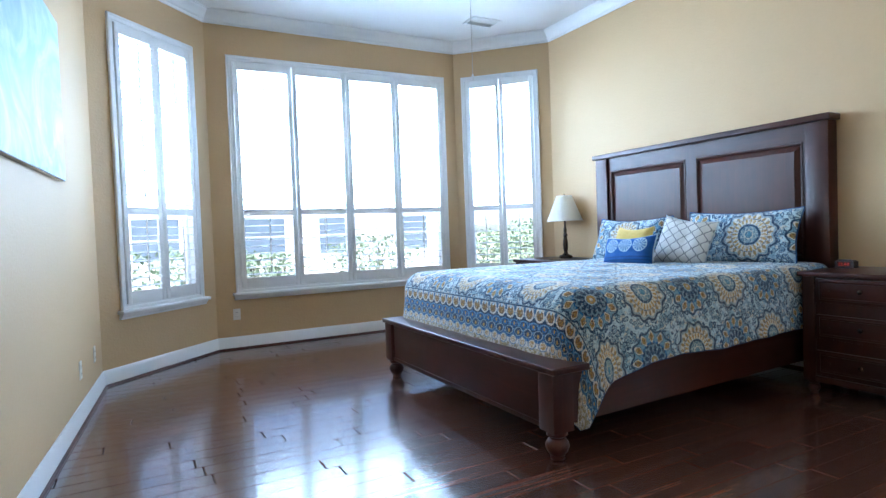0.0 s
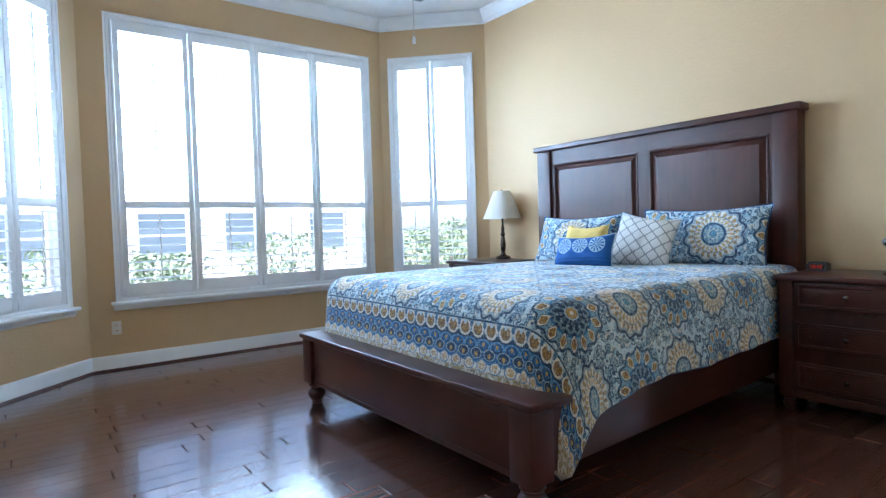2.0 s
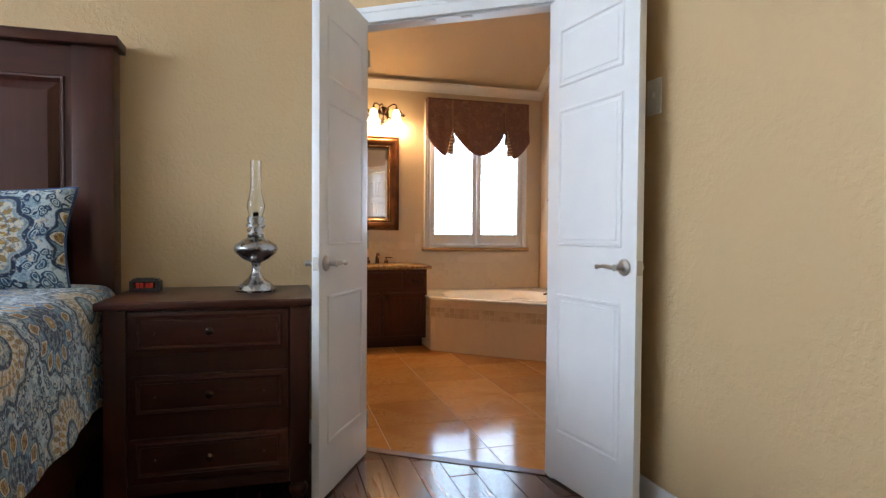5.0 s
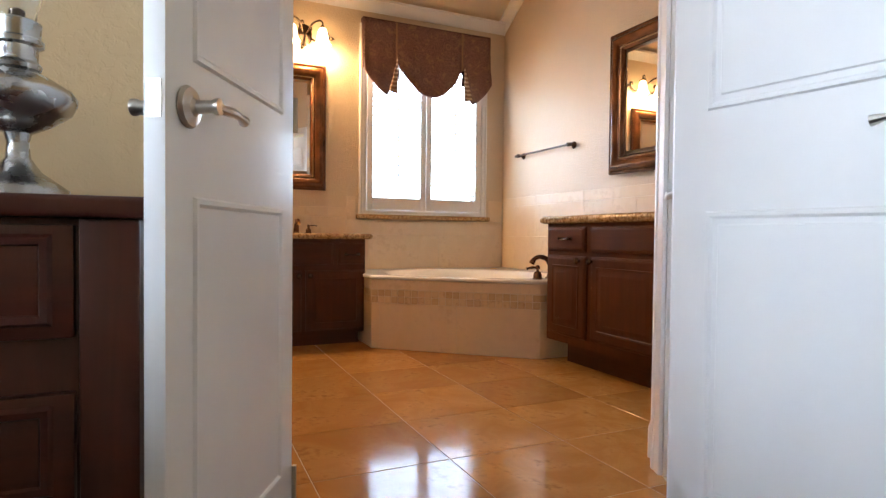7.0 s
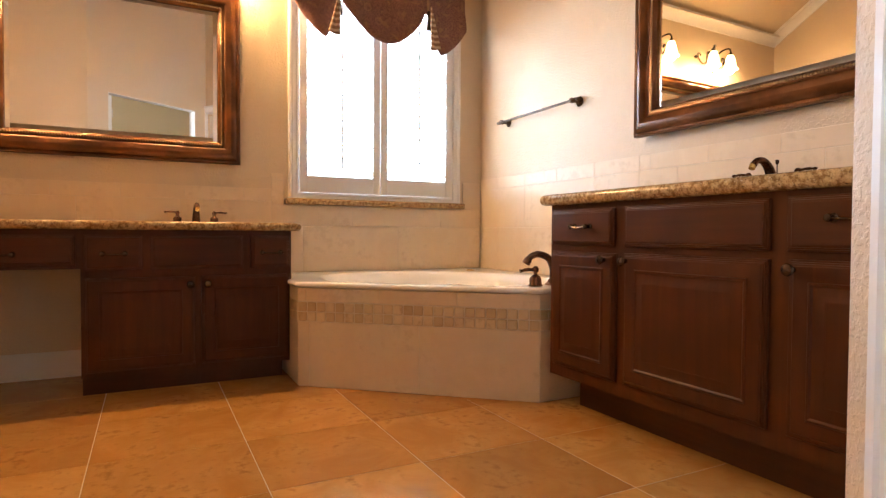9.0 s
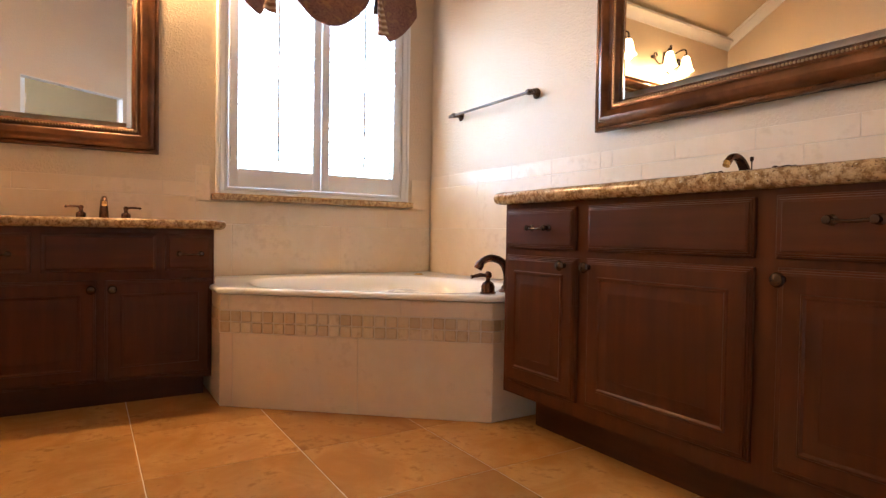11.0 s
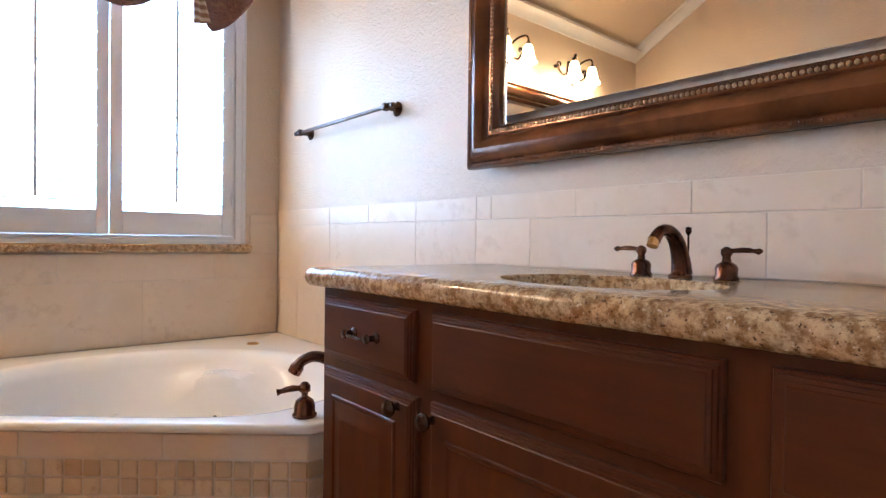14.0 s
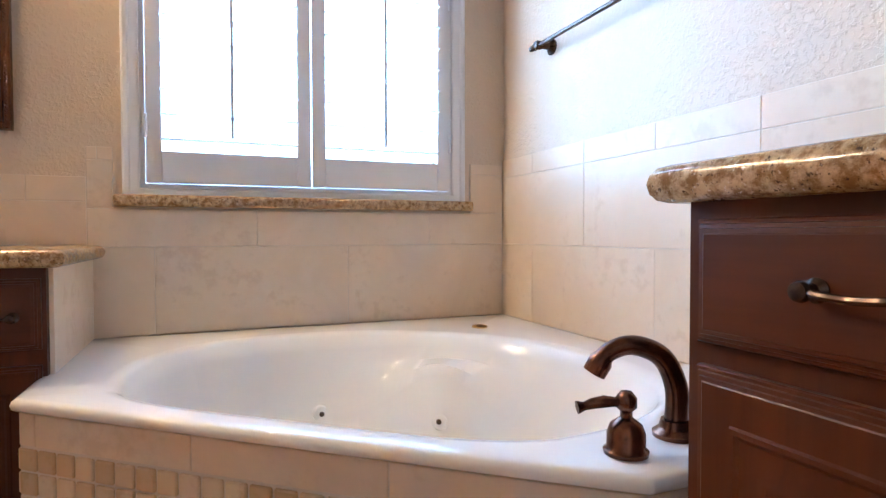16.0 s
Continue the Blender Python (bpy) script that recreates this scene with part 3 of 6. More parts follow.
structure("floor_slab", prism([(-0.9, -1.4), (1.5, -1.4), (1.5, 0.60), (4.44, 0.62), (4.545, 0.763), (5.425, 2.083), (5.55, 2.20), (5.55, 6.80), (4.50, 7.85), (1.06, 7.85), (-0.3, 6.7)], -0.14, -0.012), SEAM, "dark floor under the wood planks")
structure("ceiling", prism([(-0.9, -1.4), (1.5, -1.4), (1.5, 0.60), (4.62, 0.62), (5.55, 2.02), (5.55, 6.80), (4.50, 7.85), (1.06, 7.85), (-0.3, 6.7)], CEIL, CEIL + 0.12), CEILING, "white painted ceiling")

CROWN = [(0, 3.835), (0.012, 3.835), (0.016, 3.862), (0.030, 3.870), (0.036, 3.888), (0.075, 3.938), (0.092, 3.946), (0.098, 3.964), (0.112, 3.968), (0.112, CEIL), (0, CEIL)]
BASE = [(0, 0), (0.020, 0), (0.020, 0.115), (0.014, 0.135), (0.008, 0.150), (0, 0.150)]
SHOE = [(0.020, 0), (0.036, 0), (0.034, 0.012), (0.028, 0.019), (0.020, 0.021)]
for i in range(9):
    j = (i + 1) % 9
    structure("crown_moulding", moulding(bmesh.new(), ROOM[i], ROOM[j], CROWN, K[i], K[j]), WHITE, "white crown moulding", 50)
    if i != 3:
        structure("baseboard", moulding(bmesh.new(), ROOM[i], ROOM[j], BASE, K[i], K[j]), WHITE, "white painted baseboard", 50)
        structure("shoe_moulding", moulding(bmesh.new(), ROOM[i], ROOM[j], SHOE, K[i], K[j]), CHERRY_X, "dark wood shoe moulding", 50)

# ---- the shell: bathroom, a low step down from the planks ----
BX, BY, BN = 8.74, -0.85, 3.10
STEP = -0.026
HALL = [(4.595, 0.73), (4.665, 0.837), (5.38, 0.41), (5.42, BY), (BX, BY), (BX, BN), (5.50, BN)]
KB = turns(HALL, closed=False)
BATH_Z = (1.065, 2.72)
BATH_HOLES = {1: [(0.012, 0.668, -0.08, 2.335)], 4: [(0.25, 1.46, *BATH_Z)]}
for i, name in enumerate(["wall_hall", "wall_vanity_end", "wall_towel_bar", "wall_bath_window", "wall_shower"], 1):
    wall(name, HALL[i], HALL[i + 1], 4.25, 0.14, KB[i], KB[i + 1], (BATH_TAN, BATH_TAN), BATH_HOLES.get(i, ()), "pale tan plaster wall with a knockdown texture")
structure("bath_floor_slab", prism([(4.70, 0.66), (5.34, 0.28), (5.34, -0.99), (8.88, -0.99), (8.88, 3.24), (5.56, 3.24), (5.56, 2.10), (5.46, 2.085), (4.58, 0.765)], -0.14, -0.0278), GROUT, "sand coloured grout bed under the floor tiles")

# vaulted ceiling, rising from the window wall
b = bmesh.new()
line = [(8.90, 2.904), (6.90, 4.104), (4.2, 4.104), (4.2, 4.25), (6.86, 4.25), (8.90, 3.05)]
lo, hi = [b.verts.new((x, -1.0, z)) for x, z in line], [b.verts.new((x, 3.25, z)) for x, z in line]
b.faces.new(lo), b.faces.new(hi)
for i in range(6):
    b.faces.new((lo[i], lo[(i + 1) % 6], hi[(i + 1) % 6], hi[i]))
structure("bath_ceiling", b, BATH_CEILING, "warm white vaulted ceiling")
COVE = [(0, 2.885), (0.012, 2.885), (0.018, 2.91), (0.055, 2.962), (0.078, 2.968), (0.078, 2.99), (0, 3.0)]
structure("bath_crown_moulding", moulding(bmesh.new(), HALL[4], HALL[5], COVE, 0, 0), WHITE, "white crown moulding", 50)
for y, side in ((BY, 1), (BN, -1)):
    b = bmesh.new()
    prof = [(0, -0.11), (0.012, -0.11), (0.018, -0.085), (0.055, -0.035), (0.078, -0.028), (0.078, 0.01), (0, 0.02)]
    ends = [[b.verts.new((x, y + side * n, z + d)) for n, d in prof] for x, z in ((8.735, 3.003), (6.90, 4.104))]
    b.faces.new(ends[0]), b.faces.new(ends[1])
    for i in range(7):
        b.faces.new((ends[0][i], ends[0][(i + 1) % 7], ends[1][(i + 1) % 7], ends[1][i]))
    structure("rake_moulding", b, WHITE, "white crown moulding along the slope", 50)


# ---- windows with plantation shutters ----
LOUVER_PITCH = 0.083


def louver_mesh(w):
    b = bmesh.new()
    ring = [(0.042 * math.cos(a), 0.0055 * math.sin(a)) for a in [i * math.tau / 10 for i in range(10)]]
    extrude_profile(ring, w, pose(-w / 2, 0, 0), b)
    return mesh_of("louver", b, WHITE, smooth=60)


def shutter(parent, x0, x1, z0, z1, rail, hinge):
    """One shutter leaf between x0 and x1, with louvers above and below a middle rail."""
    st, y0, y1 = 0.052, -0.020, 0.012
    leaf = part("shutter", box(box(bmesh.new(), x0, x0 + st, y0, y1, z0, z1, 0.004), x1 - st, x1, y0, y1, z0, z1, 0.004), WHITE, parent, "white louvred shutter leaf")
    rails = [(z0, z0 + 0.115)] + ([(rail - 0.035, rail + 0.035)] if rail else []) + [(z1 - 0.09, z1)]
    for a, c in rails:
        part("rail", one_box(x0 + st, x1 - st, y0 + 0.002, y1 - 0.002, a, c, bev=0.003), WHITE, leaf)
    me = louver_mesh(x1 - x0 - 2 * st + 0.006)
    for (_, a), (c, _) in zip(rails, rails[1:]):
        n = int((c - a) / LOUVER_PITCH)
        for i in range(n):
            ob = new("louver", me)
            ob.parent = leaf
            ob.matrix_local = pose((x0 + x1) / 2, -0.004, a + (i + 0.5) * (c - a) / n, 4, 0, 0)
        part("tilt_rod", one_box((x0 + x1) / 2 - 0.006, (x0 + x1) / 2 + 0.006, -0.054, -0.044, a + 0.05, c - 0.04, bev=0.002), WHITE, leaf)
    for z in (z0 + 0.2, (z0 + z1) / 2, z1 - 0.2):
        x = x0 if hinge < 0 else x1
        part("hinge", tube([(x, y0 - 0.006, z - 0.04), (x, y0 - 0.006, z + 0.04)], 0.007, 8), WHITE, leaf)


CASING = [(0, 0), (0, 0.020), (0.008, 0.026), (0.020, 0.026), (0.026, 0.020), (0.048, 0.018), (0.056, 0.012), (0.056, 0)]


def window(name, p0, p1, s0, s1, z0, z1, leaves, rail, label, stone=False):
    """A window in the wall p0-p1 (seen with the room on the left of the line): casing, sill, shutters, sash and panes."""
    m = along(p0, p1) @ pose((s0 + s1) / 2, 0, 0, 0, 0, 180)
    # local: x to the left of the walk along the wall, -y into the room
    w, h = s1 - s0, z1 - z0
    win = thing(name, m, label, "window", kind="structure")
    b = picture_frame(w + 0.10, h + 0.10, CASING)
    bmesh.ops.transform(b, matrix=pose(0, 0, z0 - 0.05), verts=b.verts)
    part("window_frame", b, WHITE, win)
    jamb = picture_frame(w, h, [(0, 0.002), (0, -0.138), (0.022, -0.138), (0.022, 0.002)])
    bmesh.ops.transform(jamb, matrix=pose(0, 0, z0), verts=jamb.verts)
    part("jamb", jamb, WHITE, win)
    if stone:
        part("window_sill", one_box(-w / 2 - 0.075, w / 2 + 0.075, -0.060, 0.012, z0 - 0.062, z0 - 0.020, bev=0.012, seg=3), GRANITE, win, "granite window sill")
    else:
        part("window_sill", one_box(-w / 2 - 0.09, w / 2 + 0.09, -0.075, 0.02, z0 - 0.062, z0 - 0.028, bev=0.010, seg=3), WHITE, win, "white moulded window sill")
        part("apron", extrude_profile([(0, 0), (-0.022, 0), (-0.026, 0.018), (-0.040, 0.030), (-0.046, 0.052), (0, 0.052)], w + 0.14, pose(-w / 2 - 0.07, 0, z0 - 0.114)), WHITE, win)
    n = w - 0.044
    for i in range(leaves):
        a = -n / 2 + i * n / leaves + 0.003
        shutter(win, a, a + n / leaves - 0.006, z0 + 0.024, z1 - 0.024, rail, -1 if i % 2 == 0 else 1)
    # sash and panes near the outer face
    sash = picture_frame(w - 0.044, h - 0.044, [(0, -0.095), (0, -0.130), (0.040, -0.130), (0.040, -0.095)])
    bmesh.ops.transform(sash, matrix=pose(0, 0, z0 + 0.022), verts=sash.verts)
    part("sash", sash, WHITE, win)
    panes = max(1, leaves // 2)
    for i in range(panes):
        x0 = -n / 2 + 0.03 + i * (n - 0.06) / panes
        ob = part("pane", one_box(x0 + 0.004, x0 + (n - 0.06) / panes - 0.004, 0.110, 0.114, z0 + 0.05, z1 - 0.05), PANE, win)
        ob.visible_shadow = False
    for i in range(1, panes):
        x = -n / 2 + 0.03 + i * (n - 0.06) / panes
        part("mullion", one_box(x - 0.03, x + 0.03, 0.095, 0.130, z0 + 0.06, z1 - 0.06, bev=0.004), WHITE, win)
    return win


window("window_1", ROOM[7], ROOM[8], 0.26, 1.30, *WIN_Z, 2, 1.625, "tall white shuttered window of the bay, shutters open")
window("window_2", ROOM[6], ROOM[7], 0.22, 3.04, *WIN_Z, 4, 1.625, "wide white shuttered bay window, shutters open")
window("window_3", ROOM[5], ROOM[6], 0.21, 1.20, *WIN_Z, 2, 1.625, "tall white shuttered window beside the bed wall, shutters open")
window("window_4", HALL[4], HALL[5], 0.25, 1.46, *BATH_Z, 2, 0, "white shuttered bathroom window over the tub", stone=True)


# ---- doors ----
def panel_ring(b, x0, x1, z0, z1, y, out):
    """A raised field in a moulded recess on a door's face at y; out is the way the face looks."""
    f = picture_frame(x1 - x0, z1 - z0, [(0, 0.0), (0.004, 0.006), (0.012, 0.006), (0.022, -0.004), (0.030, -0.004), (0.030, -0.012), (0, -0.012)])
    merge(b, f, pose((x0 + x1) / 2, y, z0) @ Matrix.Diagonal((1, -out, 1, 1)))
    g = bmesh.new()
    box(g, x0 + 0.03, x1 - 0.03, -0.006, 0.001, z0 + 0.03, z1 - 0.03, 0.0055, 1)
    merge(b, g, pose(0, y - out * 0.002, 0))


def lever(parent, x, z, y, out, way):
    h = part("door_handle", lathe([(0, 0), (0.034, 0), (0.036, 0.004), (0.032, 0.010), (0.016, 0.014), (0.011, 0.020), (0.011, 0.045), (0.014, 0.050), (0.014, 0.058), (0, 0.060)], 24, pose(x, y, z, -90 * out)), NICKEL, parent, "satin nickel lever handle")
    pts = curve_points([(x, y + out * 0.050, z), (x + way * 0.03, y + out * 0.053, z), (x + way * 0.07, y + out * 0.052, z + 0.003), (x + way * 0.115, y + out * 0.050, z - 0.002)], 4)
    part("lever", tube(pts, [0.010 - 0.004 * abs(math.sin(i * 0.5)) * (i / len(pts)) + (0.002 if i > len(pts) - 3 else 0) for i in range(len(pts))], 10), NICKEL, h)


def door_leaf(name, m, w, h, columns, label, knob, group="", way=-1):
    """A white panelled leaf; its hinge stands at the origin and it runs along x."""
    d = thing(name, m, label, "door", group, "structure")
    t = 0.036
    b = one_box(0, w, -t / 2, t / 2, 0.012, h, bev=0.002)
    rows = ((0.245, 0.92), (1.15, 1.80), (1.905, 2.18))
    side = 0.085
    cw = (w - 2 * side - (columns - 1) * 0.09) / columns
    for c in range(columns):
        x0 = side + c * (cw + 0.09)
        for z0, z1 in rows:
            for out in (-1, 1):
                panel_ring(b, x0, x0 + cw, z0, z1, out * t / 2, out)
    part("leaf", b, WHITE, d, "", 25)
    for out in (-1, 1):
        lever(d, w - 0.065, knob, out * t / 2, out, way)
    part("latch_plate", one_box(w - 0.001, w + 0.002, -0.012, 0.012, knob - 0.03, knob + 0.03), NICKEL, d)
    for z in (0.2, h / 2, h - 0.2):
        part("hinge", tube([(-0.004, 0.022, z - 0.045), (-0.004, 0.022, z + 0.045)], 0.007, 8), NICKEL, d)
    return d


def aim(p, q):
    return pose(p[0], p[1], 0, 0, 0, math.degrees(math.atan2(q[1] - p[1], q[0] - p[0])))


door_leaf("door_1", aim((5.195, 1.870), (4.656, 2.160)), 0.606, 2.335, 1, "white panelled double-door leaf standing open beside the nightstand", 1.068, "double doors to the bathroom")
door_leaf("door_2", aim((4.700, 1.012), (4.104, 0.914)), 0.604, 2.335, 1, "white panelled double-door leaf folded open toward the wall", 1.07, "double doors to the bathroom")
d3 = along(HALL[1], HALL[2]) @ pose(0.022, -0.05, STEP)
door_leaf("door_3", d3, 0.636, 2.325, 2, "white six-panel door, closed, next to the vanity", 1.032)


def door_casing(name, p0, p1, s0, s1, top, thick, both=True, z=0.0):
    """White casing round a doorway on both faces of the wall, with its jambs."""
    d = thing(name, along(p0, p1), "white moulded casing round a doorway", "door casing", kind="structure")
    prof = [(0, 0), (0.010, 0), (0.012, 0.014), (0.030, 0.018), (0.060, 0.020), (0.066, 0.026), (0.085, 0.026), (0.092, 0.020), (0.092, 0)]
    for out in ((1, -1) if both else (1,)):
        y = 0 if out > 0 else -thick
        for s, way in ((s0, -1), (s1, 1)):
            b = bmesh.new()
            ring = [b.verts.new((s + way * (n - 0.008), y + out * o, z)) for n, o in prof]
            up = [b.verts.new((s + way * (n - 0.008), y + out * o, top + n - 0.008)) for n, o in prof]
            b.faces.new(ring), b.faces.new(up)
            for i in range(len(prof)):
                j = (i + 1) % len(prof)
                b.faces.new((ring[i], ring[j], up[j], up[i]))
            part("casing", b, WHITE, d)
        b = bmesh.new()
        lo = [b.verts.new((s0 - (n - 0.008), y + out * o, top + n - 0.008)) for n, o in prof]
        hi = [b.verts.new((s1 + (n - 0.008), y + out * o, top + n - 0.008)) for n, o in prof]
        b.faces.new(lo), b.faces.new(hi)
        for i in range(len(prof)):
            j = (i + 1) % len(prof)
            b.faces.new((lo[i], lo[j], hi[j], hi[i]))
        part("header_casing", b, WHITE, d)
    for a, c in ((s0 - 0.001, s0 + 0.006), (s1 - 0.006, s1 + 0.001)):
        part("jamb", one_box(a, c, -thick + 0.001, -0.001, z, top), WHITE, d)
    part("head_jamb", one_box(s0, s1, -thick + 0.001, -0.001, top - 0.008, top + 0.002), WHITE, d)
    for s in ((s0 + s1) / 2 - 0.1, (s0 + s1) / 2 + 0.1):
        if s1 > 1.0:
            part("ball_catch", one_box(s - 0.03, s + 0.03, -0.03, -0.008, top - 0.012, top - 0.007), NICKEL, d)
    return d


door_casing("door_frame_1", ROOM[3], ROOM[4], DOORWAY[0], DOORWAY[1], 2.335, 0.09, False)
door_casing("door_frame_2", HALL[1], HALL[2], 0.012, 0.668, 2.335, 0.14, False, STEP)
part("threshold", prism([(4.678, 1.017), (4.728, 0.984), (5.336, 1.895), (5.286, 1.928)], -0.06, 0.004), CHERRY_X).name = "threshold"
tagged(bpy.data.objects["threshold"], "dark wood threshold strip between planks and tile", "threshold", kind="structure")


# ---- bed ----
def turned_foot(h, r):
    return lathe([(0, 0), (r * 0.55, 0), (r * 0.62, h * 0.06), (r * 0.58, h * 0.14), (r * 0.80, h * 0.24), (r, h * 0.42), (r * 0.98, h * 0.54), (r * 0.80, h * 0.66), (r * 0.66, h * 0.70), (r * 0.64, h * 0.76), (r * 0.88, h * 0.82), (r * 0.88, h * 0.92), (r * 0.7, h), (0, h)], 28)


def raised_panel(b, y0, y1, z0, z1, x, depth=0.022):
    """A raised field in a moulded opening on a face at x that looks to -x."""
    f = picture_frame(y1 - y0, z1 - z0, [(0, 0.0), (0.006, 0.008), (0.016, 0.006), (0.024, -0.010), (0.034, -depth), (0.034, -depth - 0.01), (0, -depth - 0.01)])
    merge(b, f, pose(x, (y0 + y1) / 2, z0) @ pose(0, 0, 0, 0, 0, -90))
    g = one_box(0, 0.020, y0 + 0.030, y1 - 0.030, z0 + 0.030, z1 - 0.030, bev=0.0)
    top = [v for v in g.verts if v.co.x < 0.01]
    for v in top:
        v.co.y += 0.045 if v.co.y < (y0 + y1) / 2 else -0.045
        v.co.z += 0.045 if v.co.z < (z0 + z1) / 2 else -0.045
    merge(b, g, pose(x - 0.002, 0, 0))


bed = thing("bed", pose(2.30, 0, 0), "dark cherry wooden platform bed with a panelled headboard", "bed")
HY0, HY1, FY0, FY1 = 3.09, 5.73, 2.965, 5.37
head = part("headboard", one_box(3.02, 3.075, HY0 + 0.02, HY1 - 0.02, 0.20, 2.10), CHERRY_Y, bed, "headboard with two raised panels")
for y0 in (HY0, HY1 - 0.18):
    part("post", one_box(2.955, 3.085, y0, y0 + 0.18, 0.0, 2.10, bev=0.006), CHERRY_Z, head)
part("cap", one_box(2.925, 3.090, HY0 - 0.028, HY1 + 0.028, 2.10, 2.152, bev=0.008, seg=3), CHERRY_Y, head)
mid = (HY0 + HY1) / 2
for a, c, n in ((HY0 + 0.18, HY0 + 0.215, "stile"), (mid - 0.06, mid + 0.06, "stile"), (HY1 - 0.215, HY1 - 0.18, "stile")):
    part(n, one_box(2.985, 3.022, a, c, 0.60, 2.10), CHERRY_Z, head)
for a, c in ((HY0 + 0.215, mid - 0.06), (mid + 0.06, HY1 - 0.215)):
    part("top_rail", one_box(2.985, 3.022, a, c, 1.955, 2.10), CHERRY_Y, head)
    part("bottom_rail", one_box(2.985, 3.022, a, c, 0.60, 0.98), CHERRY_Y, head)
    b = bmesh.new()
    raised_panel(b, a, c, 0.98, 1.955, 2.985)
    part("panel", b, CHERRY_Z, head, "raised panel", 20)
foot = part("footboard", one_box(0.03, 0.085, FY0 + 0.05, FY1 - 0.05, 0.17, 0.50, bev=0.004), CHERRY_Y, bed)
part("ledge", one_box(-0.015, 0.250, FY0 - 0.025, FY1 + 0.025, 0.50, 0.537, bev=0.008, seg=3), CHERRY_Y, foot)
part("lower_trim", one_box(0.022, 0.09, FY0 + 0.05, FY1 - 0.05, 0.165, 0.195, bev=0.006), CHERRY_Y, foot)
for y0 in (FY0, FY1 - 0.135):
    part("corner_post", one_box(0.0, 0.145, y0, y0 + 0.135, 0.165, 0.50, bev=0.006), CHERRY_Z, bed)
    leg = part("foot", turned_foot(0.17, 0.068), CHERRY_Z, bed, "turned bun foot")
    leg.matrix_local = pose(0.073, y0 + 0.068, 0)
for s, ya, yb in ((1, FY0 + 0.02, HY0 + 0.03), (-1, FY1 - 0.02, HY1 - 0.10)):
    b = prism([(0.14, ya), (0.14, ya + s * 0.035), (2.96, yb + s * 0.035), (2.96, yb)], 0.20, 0.50)
    part("side_rail", b, CHERRY_X, bed)
    b = prism([(0.14, ya - s * 0.012), (0.14, ya + s * 0.04), (2.96, yb + s * 0.04), (2.96, yb - s * 0.012)], 0.50, 0.53)
    part("rail_cap", b, CHERRY_X, bed)
part("slat_deck", one_box(0.15, 2.95, FY0 + 0.09, HY1 - 0.4, 0.42, 0.47), CHERRY_X, bed)

mattress = tagged(part("mattress", one_box(2.60, 5.20, 3.075, 5.42, 0.472, 0.885, bev=0.09, seg=4), MATTRESS), "thick mattress under the quilt on the bed", "mattress")

# quilt, over the mattress and down three sides
TOPZ, QX, QY0, QY1, R = 0.935, 2.515, 2.995, 5.47, 0.20


